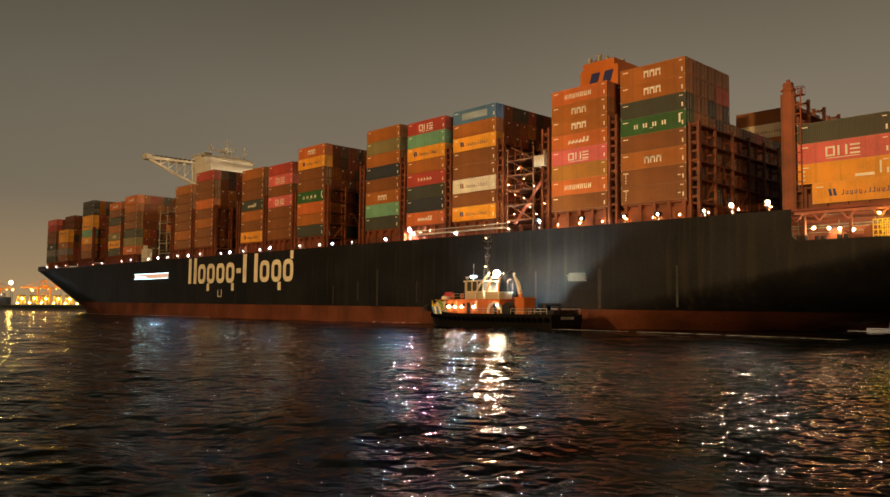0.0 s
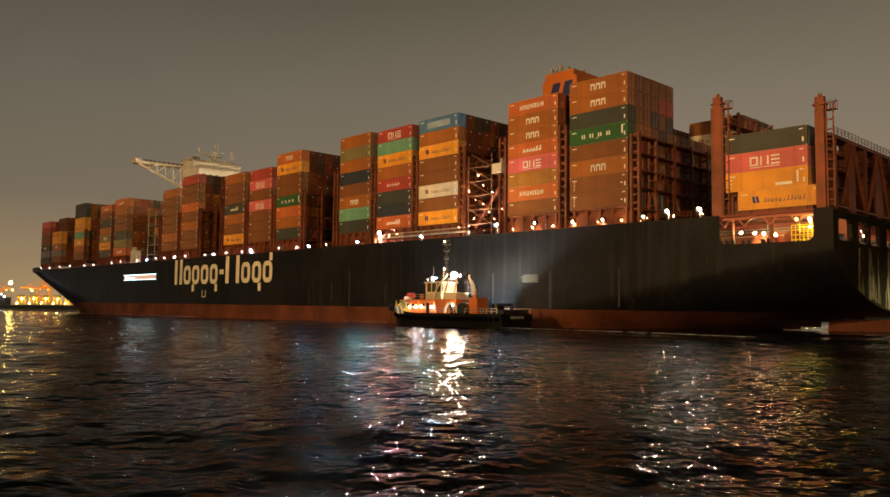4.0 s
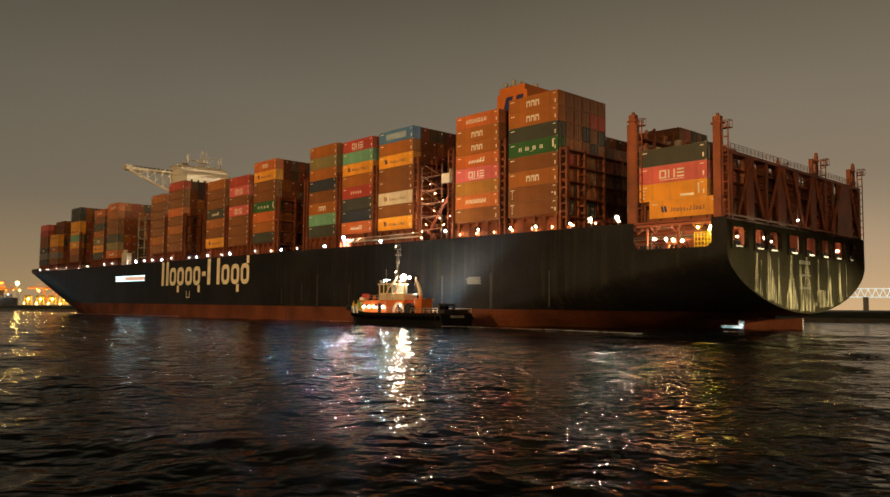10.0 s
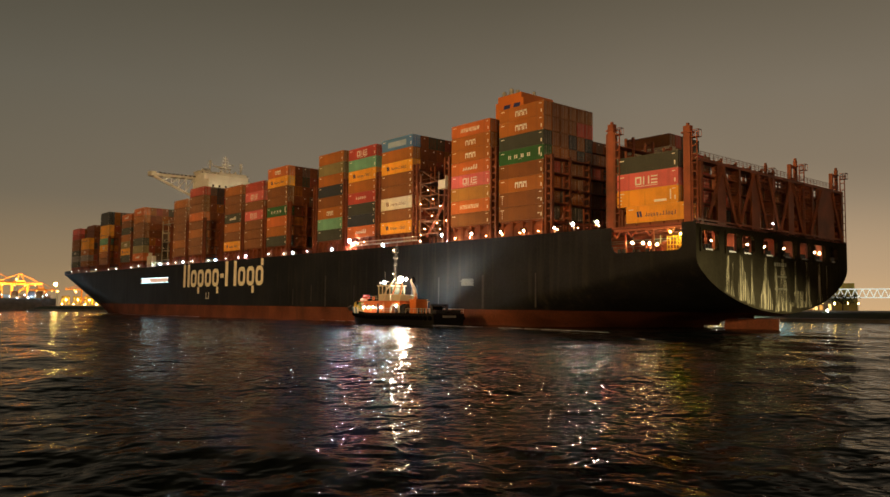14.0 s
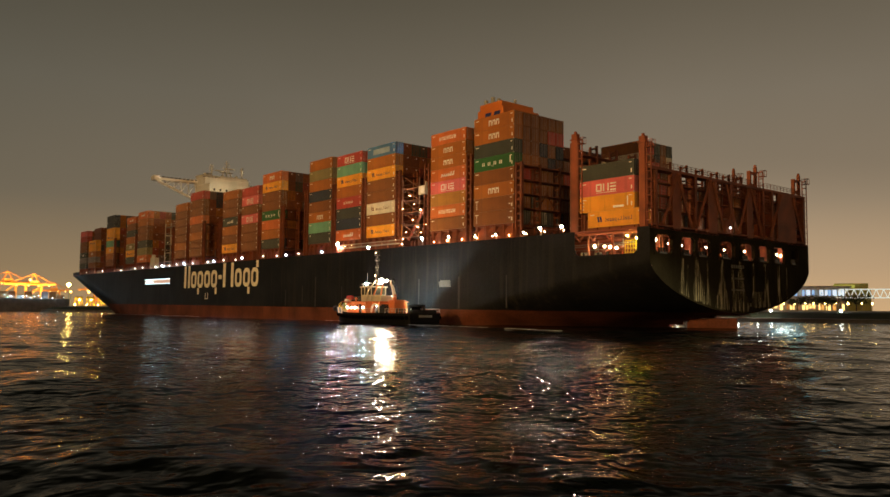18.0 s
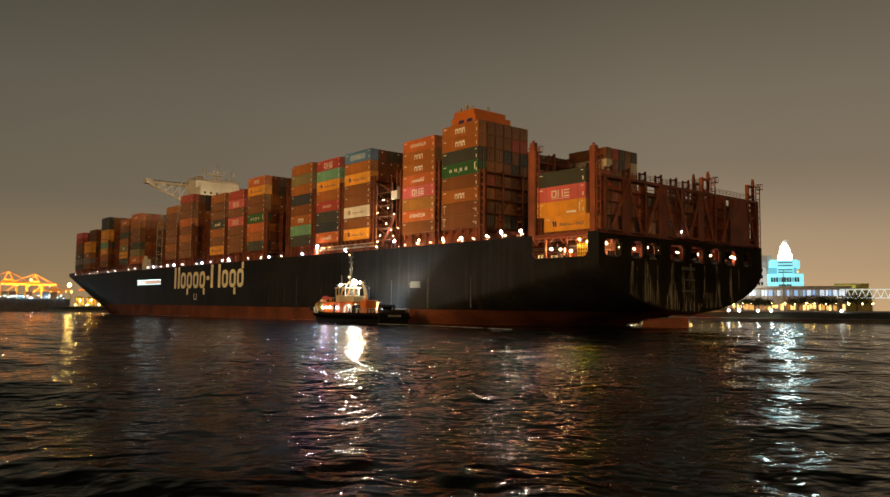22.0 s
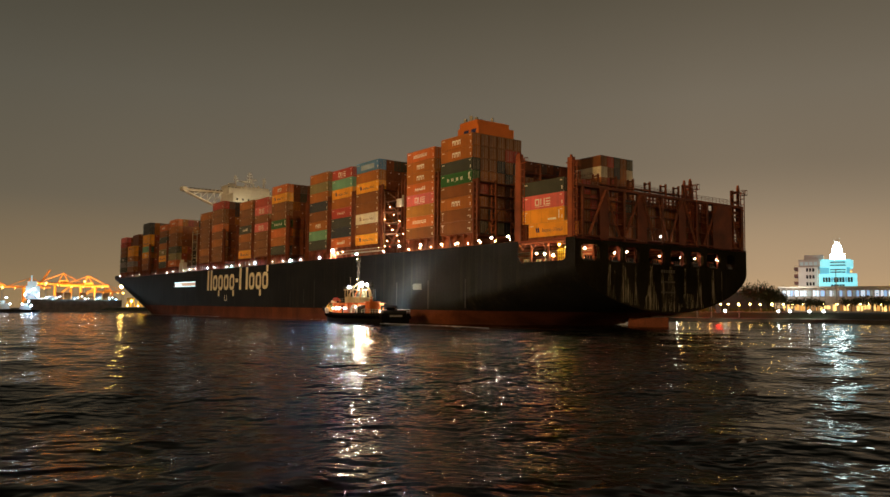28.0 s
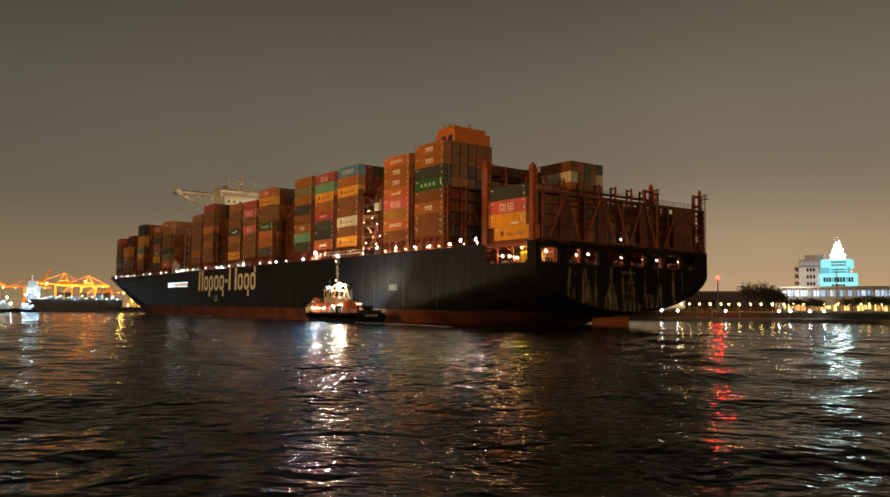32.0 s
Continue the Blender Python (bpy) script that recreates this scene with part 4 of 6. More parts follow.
for x, w, z0, z1 in ((62.6, 0.35, 3.4, 10), (48.4, 0.5, 3.2, 10.2), (33.6, 0.3, 3.6, 10.2), (109.7, 0.5, 3.2, 11.4), (117, 0.4, 4.3, 9), (127, 0.4, 3.4, 8), (96, 0.4, 4, 8.6), (53.2, 3.2, 8.0, 9.5)):
    n = 8
    left = [(x + w * (0.5 + 0.25 * rnd.random()), z1 + (z0 - z1) * i / n) for i in range(n + 1)]
    right = [(x - w * (0.5 + 0.25 * rnd.random()), z1 + (z0 - z1) * i / n) for i in range(n + 1)]
    g = Geo().add([(a, 29.258, z) for a, z in left] + [(a, 29.258, z) for a, z in right], [(i, n + 1 + i, n + 2 + i, i + 1) for i in range(n)])
    part("scuff_stain", g, STAIN if z1 > 9.6 or w < 0.7 else CHALK, hull)

# ---------- superstructure forward, bridge with its wings ----------
sup = part("superstructure", Geo().box(228, -13, DECK_Z, 246, 12, 46).box(231, -9.2, 46, 246, 10.6, 54.2), WHITE, ship, "white accommodation block with bridge wings")
part("bridge", Geo().box(235, -8.6, 54.2, 246.5, 11.0, 57.0).box(238, -9.4, 57.0, 246.5, 3.0, 58.6).box(234.6, -9.0, 56.9, 247, 11.4, 57.1), WHITE, sup)
part("wheelhouse_top", Geo().box(240, 3.0, 57.1, 246.5, 10.4, 58.4).box(239.5, 2.4, 58.4, 247, 11, 58.65).bar((243, 6.6, 58.6), (243, 6.6, 60.2), 2.2, 10, 0.9), WHITE, sup)
for s in (1, -1):      # open trussed wings
    wing = part("bridge_wing", Geo().add([(243, s * 10.6, 55.4), (247.5, s * 10.6, 55.4), (247.5, s * 28.5, 54.9), (243.5, s * 28.5, 54.9), (243, s * 10.6, 56.7), (247.5, s * 10.6, 56.7), (247.5, s * 28.5, 56.0), (243.5, s * 28.5, 56.0)], [(0, 3, 2, 1), (4, 5, 6, 7), (0, 1, 5, 4), (1, 2, 6, 5), (2, 3, 7, 6), (3, 0, 4, 7)]).bar((244, s * 10.6, 47.6), (244, s * 28, 54.7), 0.55, 6), WHITE, sup)
    part("wing_cab", Geo().box(243.4, s * 28.4 - 1.0, 54.9, 247.3, s * 28.4 + 1.0, 56.5).box(243.2, s * 28.4 - 1.15, 56.5, 247.5, s * 28.4 + 1.15, 56.65), WHITE, wing)
    for k in range(5):
        y0 = 11.6 + 3.1 * k
        part("wing_strut", Geo().bar((244, s * y0, 55.3), (244, s * y0, 48.2 + 0.4 * (y0 - 10.6)), 0.22, 6).bar((244, s * y0, 55.3), (244, s * (y0 + 3.1), 48.2 + 0.4 * (y0 - 7.5)), 0.2, 6), WHITE, wing)
    for k in range(9):
        part("wing_window", Geo().box(242.93, s * (11.8 + 1.75 * k) - 0.6, 56.0, 242.99, s * (11.8 + 1.75 * k) + 0.6, 56.45), DARK, wing)
for k in range(4):
    part("bridge_window", Geo().box(239.93, 3.5 + 1.7 * k, 57.4, 239.99, 4.8 + 1.7 * k, 58.2), DARK, sup)
for k in range(7):
    for z in (48.0, 51.0):
        part("cabin_window", Geo().box(230.93, -8 + 2.7 * k, z, 230.99, -7.2 + 2.7 * k, z + 0.9), DARK, sup)


def ship_mast(x, y, z0, z1, w):
    """A stayed pole mast with cross-trees."""
    pole = part("mast", Geo().bar((x, y, z0), (x, y, z1), 0.42, 8, 0.16), WHITE, sup, "white radar mast")
    for f, e in ((0.55, 1.0), (0.72, 0.8), (0.86, 0.55)):
        z = z0 + (z1 - z0) * f
        part("cross_tree", Geo().bar((x, y - w * e, z), (x, y + w * e, z), 0.13, 5).bar((x, y - w * e, z), (x, y - w * e, z + 0.7), 0.08, 4).bar((x, y + w * e, z), (x, y + w * e, z + 0.7), 0.08, 4), WHITE, pole)
    return pole


ship_mast(243, 5.0, 58.6, 64.2, 1.0)
ship_mast(243, -9.0, 58.5, 64.3, 0.9)
main_mast = ship_mast(243, -1.8, 58.6, 66.6, 1.5)
for e in (-2.6, 2.6):
    part("mast_leg", Geo().bar((243, -1.8 + e, 58.6), (243, -1.8 + e * 0.2, 63.2), 0.3, 6, 0.2), WHITE, main_mast)
part("radar_scanner", Geo().box(242.6, -5.4, 62.7, 243.2, -1.0, 63.1), WHITE, main_mast)
part("radar_scanner", Geo().box(242.6, -0.9, 61.5, 243.2, 3.4, 61.9), WHITE, main_mast)
part("mast_platform", Geo().box(241.8, -4.2, 61.1, 244.2, 1.4, 61.3), WHITE, main_mast)
for y, z in ((8.8, 59.2), (0.8, 59.3), (-5.5, 59.3)):
    part("radar_dome", Geo().ball((241, y, z), 0.7, 10, 6), WHITE, sup)

# lamps added out of sight behind the stacks to brighten the white house
for x, y, z, r in ((205.9, 16, 43.6, 0.58), (205.9, 3, 43.7, 0.22), (205.9, -7, 43.7, 0.22)):
    part("house_fill_lamp", Geo().ball((x, y, z), r, 8, 5), HOUSE_FILL, sup, "warm lamp hidden behind the stacks, added to brighten the house")

# ---------- funnel casing aft ----------
fun = part("funnel", Geo().box(61.5, -10, DECK_Z, 71.8, 4, 46).box(61.8, -9.6, 46, 71.5, 3.4, 55.2).box(63, -8.8, 55.2, 71.2, 2.9, 56.9), FUNNEL, ship, "bright orange funnel casing with a blue emblem")
for k, (x, y) in enumerate(((70.3, 1.5), (70.3, -0.6), (68, 1.2), (67.5, -2), (69.5, -3.4), (66, -5), (66.5, 0.5))):
    g = Geo().bar((x, y, 56.5), (x, y, 58.4 + 0.25 * (k % 3)), 0.42 if k % 2 else 0.55, 10)
    part("exhaust_pipe", g, GALV, fun)
for k in range(2):
    g = Geo()
    x = 69.6 - 3.4 * k
    g.add([(x, 3.41, 50.4), (x - 2.2, 3.41, 50.4), (x - 3.4, 3.41, 54.2), (x - 1.2, 3.41, 54.2), (x, 3.46, 50.4), (x - 2.2, 3.46, 50.4), (x - 3.4, 3.46, 54.2), (x - 1.2, 3.46, 54.2)], [(0, 1, 2, 3), (4, 7, 6, 5), (0, 4, 5, 1), (1, 5, 6, 2), (2, 6, 7, 3), (3, 7, 4, 0)])
    part("funnel_emblem", g, BLUE, fun, "slanted blue emblem plate")

# ---------- provision crane and gangway in the funnel gap ----------
crane = part("provision_crane", Geo().bar((61.5, 27.5, DECK_Z), (61.5, 27.5, 29), 0.7, 8, 0.55).bar((61.5, 27.5, 28.5), (69.5, 27.2, 19.5), 0.4, 4), mat("pink_red_crane_paint", (0.42, 0.13, 0.1), 0.55, 0, 0.25, 3), ship, "red deck crane with a folded jib")
part("crane_cab", Geo().box(60.4, 27.5, 29.6, 62.8, 29.6, 31.6).box(60.8, 27.6, 31.6, 61.4, 29.0, 32.6), WHITE, crane)
g = Geo()
for z in (20, 22.9, 25.8, 28.7, 31.6):
    g.box(64, 20, z, 70.5, 28.6, z + 0.14)
    for x in (64, 66.2, 68.4, 70.5):
        g.bar((x, 28.5, z), (x, 28.5, z + 1.05), 0.05, 4)
    g.bar((64, 28.5, z + 1.05), (70.5, 28.5, z + 1.05), 0.05, 4)
    g.bar((64.3, 28.2, z), (69.8, 28.2, z + 2.9), 0.12, 4)
for x in (64, 70.5):
    for y in (20, 28.4):
        g.bar((x, y, DECK_Z), (x, y, 34), 0.14, 4)
part("stair_tower", g, mat("pale_pink_stair_paint", (0.26, 0.13, 0.09), 0.6, 0, 0.25, 2), ship, "open steel stair tower with rails")
gang = part("gangway", Geo().box(70, 29.3, 18.5, 96, 30.1, 18.75).box(70, 29.32, 19.4, 96, 29.4, 19.5).box(70, 30.0, 19.4, 96, 30.08, 19.5), GALV, ship, "stowed aluminium gangway along the deck edge")
for k in range(18):
    for y in (29.36, 30.04):
        part("stanchion", Geo().bar((70.5 + 1.48 * k, y, 18.7), (70.5 + 1.48 * k, y, 19.45), 0.03, 4), GALV, gang)
for x, y, z in ((66, 28.7, 24), (68.5, 28.7, 21.2), (63, 28.6, 20.8), (70, 28.7, 27), (60.8, 28.8, 22.5), (92, 29.2, 19.4), (95, 29.2, 19.2), (67.5, 28.6, 30), (65.2, 27.8, 22.4), (69.2, 27.6, 25.2), (66.8, 27.8, 28.0), (64.6, 27.5, 26.3), (70.2, 28.4, 19.8), (72.5, 29.1, 19.6), (76, 29.1, 19.5)):
    part("stair_lamp", Geo().ball((x, y, z), 0.09, 6, 4), LAMP_WARM, ship)
# white locker by the forward house, pilot-side davit
g = Geo().box(240.5, 27.2, DECK_Z, 245.5, 29.0, 22.2).box(244.2, 27.4, 22.2, 245.2, 28.6, 23.6)
part("boat_station", g, WHITE, ship, "white boat station at the deck edge")
g = Geo()
for z in (20.5, 24, 27.5, 31, 34.5):
    g.box(226, 16, z, 238, 26, z + 0.2)
    g.bar((226, 26, z + 1), (238, 26, z + 1), 0.06, 4)
for x in (226, 232, 238):
    g.bar((x, 25.8, DECK_Z), (x, 25.8, 36), 0.18, 4)
g.bar((226, 25.8, 20.5), (232, 25.8, 31), 0.15, 4)
part("boat_deck_frame", g, mat("weathered_white_steel", (0.4, 0.36, 0.28), 0.6, 0, 0.3, 2), ship, "open weathered boat-deck framework")
g = Geo().box(228, 20, 27.7, 237, 24, 30.6)
part("lifeboat", g, TUGRED, ship, "orange enclosed lifeboat")
# rudder head breaking the surface, foremast, bow gear
g = Geo()
g.add([(0.1, -0.06, -2), (10.8, -0.9, -2), (10.8, 0.9, -2), (0.1, 0.06, -2), (0.1, -0.06, 2.1), (10.4, -0.8, 1.8), (10.4, 0.8, 1.8), (0.1, 0.06, 2.1)], [(0, 3, 2, 1), (4, 5, 6, 7), (0, 1, 5, 4), (1, 2, 6, 5), (2, 3, 7, 6), (3, 0, 4, 7)])
part("rudder", g, BOOT, ship, "red rudder head showing above the water")
g = Geo()
for x, y, top in ((362, 22, 33), (364, 24, 29), (366, 20, 31), (372, 0, 38)):
    g.bar((x, y, DECK_Z), (x, y, top), 0.3, 6, 0.2)
g.box(361, 19, 26, 367, 25, 26.3).box(361, 19, 29, 366, 24, 29.2)
part("bow_rack", g, STEEL, ship, "dark cell guides and masts at the bow")
for side in (1, -1):
    g = Geo()
    for i in range(len(xs) - 1):
        if xs[i] > 350 and xs[i] < 403:
            a, b = breadth(xs[i], DECK_Z), breadth(xs[i + 1], DECK_Z)
            x1 = min(xs[i + 1], 405.5)
            g.add([(xs[i], side * a, DECK_Z), (x1, side * b, DECK_Z), (x1, side * (b + 0.1), DECK_Z + 1.5), (xs[i], side * (a + 0.1), DECK_Z + 1.5),
                   (xs[i], side * (a - 0.15), DECK_Z), (x1, side * (b - 0.15), DECK_Z), (x1, side * (b - 0.05), DECK_Z + 1.5), (xs[i], side * (a - 0.05), DECK_Z + 1.5)],
                  [(0, 1, 2, 3), (4, 7, 6, 5), (3, 2, 6, 7)])
    part("bow_bulwark", g, HULL, ship)

# ---------- harbour tug alongside ----------
tug = thing("harbour_tug", "harbour tug with black hull and orange deckhouse pushing alongside", "tugboat")
tug.scale = (1.07, 1, 1)
RIDERS.append((tug, pose(65.5, 38.6, -0.1, 0, 0.333, 0)))


def tug_half(x, z):
    x, b = x / 0.7, 4.7
    if x > 8:
        b *= max(0.0, 1 - ((x - 8) / (12.2 - (2.4 - z) * 0.5)) ** 2.6) if x - 8 < 12.2 - (2.4 - z) * 0.5 else 0.0
    if x < -19:
        b *= 1 - 0.12 * ((-19 - x) / 4) ** 2
    return b * (0.9 + 0.1 * min(1, max(0, z + 1) / 3))


g = Geo()
txs = [(0.81 if i < 16 else 0.7) * (-20 + 1.25 * i) for i in range(33)]
for side in (1, -1):
    vs, fs = [], []
    for x in txs:
        sheer = 2.2 + (max(0, x - 2.7) / 11.2) ** 1.7 * 1.5
        for k in range(6):
            z = -1 + (sheer + 1) * k / 5
            xx = x if x < 13.3 else x + (z - 2) * 0.35
            vs.append((xx, side * tug_half(x, z), z))
    for i in range(len(txs) - 1):
        for k in range(5):
            q = (i * 6 + k, (i + 1) * 6 + k, (i + 1) * 6 + k + 1, i * 6 + k + 1)
            fs.append(q if side == -1 else q[::-1])
    g.add(vs, fs)
g.add([(-16.2, -tug_half(-16.2, -1), -1), (-16.2, tug_half(-16.2, -1), -1), (-16.2, tug_half(-16.2, 2.2), 2.2), (-16.2, -tug_half(-16.2, 2.2), 2.2)], [(0, 3, 2, 1)])
tug_hull = smooth(part("hull", g, mat("tug_black_paint", (0.0035, 0.0035, 0.004), 0.6, 0, 0.3, 1.5, 0.15, 3, spec=0.1), tug, "black tug hull"))
g = Geo()
for i in range(len(txs) - 1):
    a, b = txs[i], txs[i + 1]
    za, zb = 2.0 + (max(0, a - 2.7) / 11.2) ** 1.7 * 1.5, 2.0 + (max(0, b - 2.7) / 11.2) ** 1.7 * 1.5
    ya, yb = tug_half(a, 2) - 0.05, tug_half(b, 2) - 0.05
    g.add([(a, -ya, za), (b, -yb, zb), (b, yb, zb), (a, ya, za)], [(0, 1, 2, 3)])
part("deck", g, mat("tug_deck_paint", (0.12, 0.05, 0.035), 0.7, 0, 0.3, 2), tug)
for i in range(25):        # tyre fenders hung along both sides
    for side in (1, -1):
        x = -15.5 + 1.08 * i
        y, z = side * (tug_half(x, 1.4) + 0.12), 1.25 + (max(0, x - 2.7) / 11.2) ** 1.7 * 1.2
        part("tyre_fender", Geo().bar((x, y - 0.22, z), (x, y + 0.1, z), 0.42, 12), SOOT, tug_hull)
g = Geo()
for k in range(15):
    a0, a1 = math.pi * (k / 14 - 0.5), math.pi * ((k + 1) / 14 - 0.5)
    if k < 14:
        g.bar((11.9 + 2.2 * math.cos(a0), 3.0 * math.sin(a0), 3.1), (11.9 + 2.2 * math.cos(a1), 3.0 * math.sin(a1), 3.1), 0.62, 8)
part("bow_fender", g, RUBBER, tug_hull, "thick rubber bow fender")
for side in (1, -1):
    g = Geo()
    for k in range(11):
        x = 5.8 + 0.74 * k
        y, z = side * max(0.4, tug_half(x, 2.4) - 0.3), 2.2 + (max(0, x - 2.7) / 11.2) ** 1.7 * 1.5
        y2, z2 = side * max(0.4, tug_half(x + 0.74, 2.4) - 0.3), 2.2 + (max(0, x + 0.74 - 2.7) / 11.2) ** 1.7 * 1.5
        g.bar((x, y, z), (x, y, z + 0.95), 0.05, 4)
        for r in (0.5, 0.95):
            g.bar((x, y, z + r), (x + 0.74, y2, z2 + r), 0.04, 4)
    part("bow_rail", g, YELLOW, tug, "yellow pipe rail round the foredeck")
for side in (1, -1):
    g = Geo()
    for k in range(14):
        x = -15.6 + 1.2 * k
        g.bar((x, side * 4.4, 2.2), (x, side * 4.4, 3.1), 0.04, 4)
    g.bar((-15.6, side * 4.4, 3.1), (0.4, side * 4.4, 3.1), 0.04, 4)
    g.bar((-15.6, side * 4.4, 2.65), (0.4, side * 4.4, 2.65), 0.035, 4)
    part("deck_rail", g, GALV, tug)
house = part("deckhouse", Geo().prism([(-5.6, -3.7), (6.5, -3.7), (8.6, -2.2), (8.6, 2.2), (6.5, 3.7), (-5.6, 3.7)], 2.0, 4.6).box(-5.9, -4.0, 4.6, 8.4, 4.0, 4.72), TUGRED, tug, "orange-red steel deckhouse")
for x in (7.2, 5.4, 2.6, 0.4):
    part("porthole", Geo().bar((x, 3.62 if x < 6 else 3.2, 3.7), (x, 3.76 if x < 6 else 3.4, 3.7), 0.28, 12), DARK, house)
# dark plate stands in for the shade inside the open doorway
part("door", Geo().box(-4.9, 3.68, 2.2, -4.1, 3.76, 4.2), DARK, house, "dark plate for the shade in an open doorway")
part("door", Geo().box(1.1, 3.68, 2.2, 1.9, 3.76, 4.1), DARK, house, "dark steel door")
for x in (-5.5, -3.2, -0.6, 3.9, 6.3):
    part("frame_rib", Geo().box(x - 0.07, 3.7, 2.2, x + 0.07, 3.82, 4.6), TUGRED, house)
for k in range(4):      # blue and white slanted bands on the bow bulwark
    x = 7.0 + 0.7 * k
    y = tug_half(x, 2.2) + 0.03
    part("painted_band", Geo().add([(x, y, 2.05), (x + 0.5, y - 0.06, 2.05), (x + 1.15, y - 0.2, 3.4), (x + 0.65, y - 0.12, 3.4), (x, y - 0.1, 2.05), (x + 0.5, y - 0.16, 2.05), (x + 1.15, y - 0.3, 3.4), (x + 0.65, y - 0.22, 3.4)], [(0, 3, 2, 1), (4, 5, 6, 7), (0, 1, 5, 4), (3, 7, 6, 2)]), MARK if k % 2 == 0 else mat("light_blue_paint", (0.12, 0.3, 0.5), 0.5), tug_hull, "slanted painted bow band")
wheel = part("wheelhouse", Geo().prism([(-0.2, -2.0), (3.6, -2.0), (4.8, -1.1), (4.8, 1.1), (3.6, 2.0), (-0.2, 2.0)], 4.75, 6.2).prism([(-0.5, -2.25), (3.8, -2.25), (5.1, -1.2), (5.1, 1.2), (3.8, 2.25), (-0.5, 2.25)], 7.9, 8.12), TUGCREAM, tug, "cream wheelhouse with windows all round")
for x, y in ((-0.15, 1.95), (1.1, 1.95), (2.35, 1.95), (3.6, 1.95), (4.75, 1.05), (4.75, -1.05), (3.6, -1.95), (1.7, -1.95), (-0.15, -1.95)):
    part("window_post", Geo().box(x - 0.09, y - 0.07, 6.2, x + 0.09, y + 0.07, 7.9), TUGCREAM, wheel)
glass = mat("wheelhouse_glass", (0.05, 0.05, 0.04), 0.08)
for x0, x1 in ((-0.06, 1.0), (1.2, 2.25), (2.45, 3.5)):
    for s in (1, -1):
        part("window_pane", Geo().box(x0, s * 1.9 - 0.02, 6.2, x1, s * 1.9 + 0.02, 7.9), glass, wheel)
part("window_pane", Geo().box(4.68, -0.95, 6.2, 4.72, 0.95, 7.9), glass, wheel)
part("window_pane", Geo().box(-0.18, -1.8, 6.2, -0.14, 1.8, 7.9), glass, wheel)
for s in (1, -1):
    g = Geo()
    for k in range(6):
        g.bar((-0.3 + 0.9 * k, s * 2.1, 8.1), (-0.3 + 0.9 * k, s * 2.1, 8.95), 0.03, 4)
    g.bar((-0.3, s * 2.1, 8.95), (4.2, s * 2.1, 8.95), 0.03, 4).bar((-0.3, s * 2.1, 8.55), (4.2, s * 2.1, 8.55), 0.025, 4)
    part("roof_rail", g, DARK, wheel)
for k in range(7):
    part("ladder_rung", Geo().bar((-0.75, 3.86, 2.4 + 0.32 * k), (-0.35, 3.86, 2.4 + 0.32 * k), 0.025, 4), GALV, house)
for x, z in ((2.9, 5.25), (5.2, 5.25)):
    g = Geo()
    for k in range(10):
        a0, a1 = 2 * math.pi * k / 10, 2 * math.pi * (k + 1) / 10
        g.bar((x + 0.32 * math.cos(a0), 3.86, z + 0.32 * math.sin(a0)), (x + 0.32 * math.cos(a1), 3.86, z + 0.32 * math.sin(a1)), 0.08, 5)
    part("life_ring", g, mat("orange_life_ring", (0.75, 0.2, 0.04), 0.6), tug, "orange life ring on the rail")
part("aerial", Geo().bar((3.0, 0.8, 8.1), (3.0, 0.8, 11.2), 0.03, 4), GALV, tug)
part("aerial", Geo().bar((2.0, -0.8, 8.1), (2.0, -0.8, 10.4), 0.03, 4), GALV, tug)
part("radar_scanner", Geo().bar((3.8, 0, 8.1), (3.8, 0, 8.9), 0.12, 6).box(3.7, -0.9, 8.9, 3.9, 0.9, 9.1), TUGCREAM, tug, "pale radar scanner")
part("searchlight", Geo().bar((4.4, 0.9, 8.1), (4.4, 0.9, 8.5), 0.08, 6).bar((4.3, 0.9, 8.65), (4.7, 0.9, 8.65), 0.2, 10), GALV, tug)
# lamp gallows abaft the wheelhouse: lit locker, two legs, a slanted brace
gallows = part("lamp_gallows", Geo().box(-4.0, -1.2, 4.72, -0.9, 2.2, 5.9).box(-4.2, -1.4, 5.9, -0.7, 2.4, 6.02), TUGCREAM, tug, "cream locker and lamp gallows")
for x in (-3.7, -1.1):
    part("gallows_leg", Geo().bar((x, 2.0, 6.0), (x * 0.75 - 0.55, 1.2, 8.5), 0.13, 6), TUGRED, gallows)
part("gallows_brace", Geo().bar((1.4, 2.6, 4.75), (0.2, 2.5, 7.2), 0.16, 6).bar((0.2, 2.5, 7.2), (-1.6, 1.8, 9.4), 0.15, 6), TUGCREAM, gallows)
part("gallows_beam", Geo().box(-3.4, 0.75, 8.4, -0.9, 1.25, 8.5), RUBBER, gallows)
g = Geo()
legs = [(0.24, 0.24), (0.24, -0.24), (-0.24, -0.24), (-0.24, 0.24)]
for x, y in legs:
    g.bar((0.5 + x, y, 8.1), (0.5 + x * 0.4, y * 0.4, 16.6), 0.032, 4)
z = 8.8
while z < 16.4:
    s = 1 - 0.6 * (z - 8.3) / 8.3
    for i in range(4):
        (xa, ya), (xb, yb) = legs[i], legs[(i + 1) % 4]
        g.bar((0.5 + xa * s, ya * s, z), (0.5 + xb * s, yb * s, z), 0.022, 4)
    z += 1.0
for zz, w in ((12.4, 0.5), (14.0, 0.7), (15.2, 0.9), (16.0, 0.7)):
    g.bar((0.5, -w, zz), (0.5, w, zz), 0.05, 4).bar((0.5 - w, 0, zz), (0.5 + w, 0, zz), 0.05, 4)
    for e in (-w, w):
        g.bar((0.5 + e, 0, zz), (0.5 + e, 0, zz + 0.5), 0.06, 5)
g.bar((0.5, 0, 16.6), (0.5, 0, 17.6), 0.04, 4)
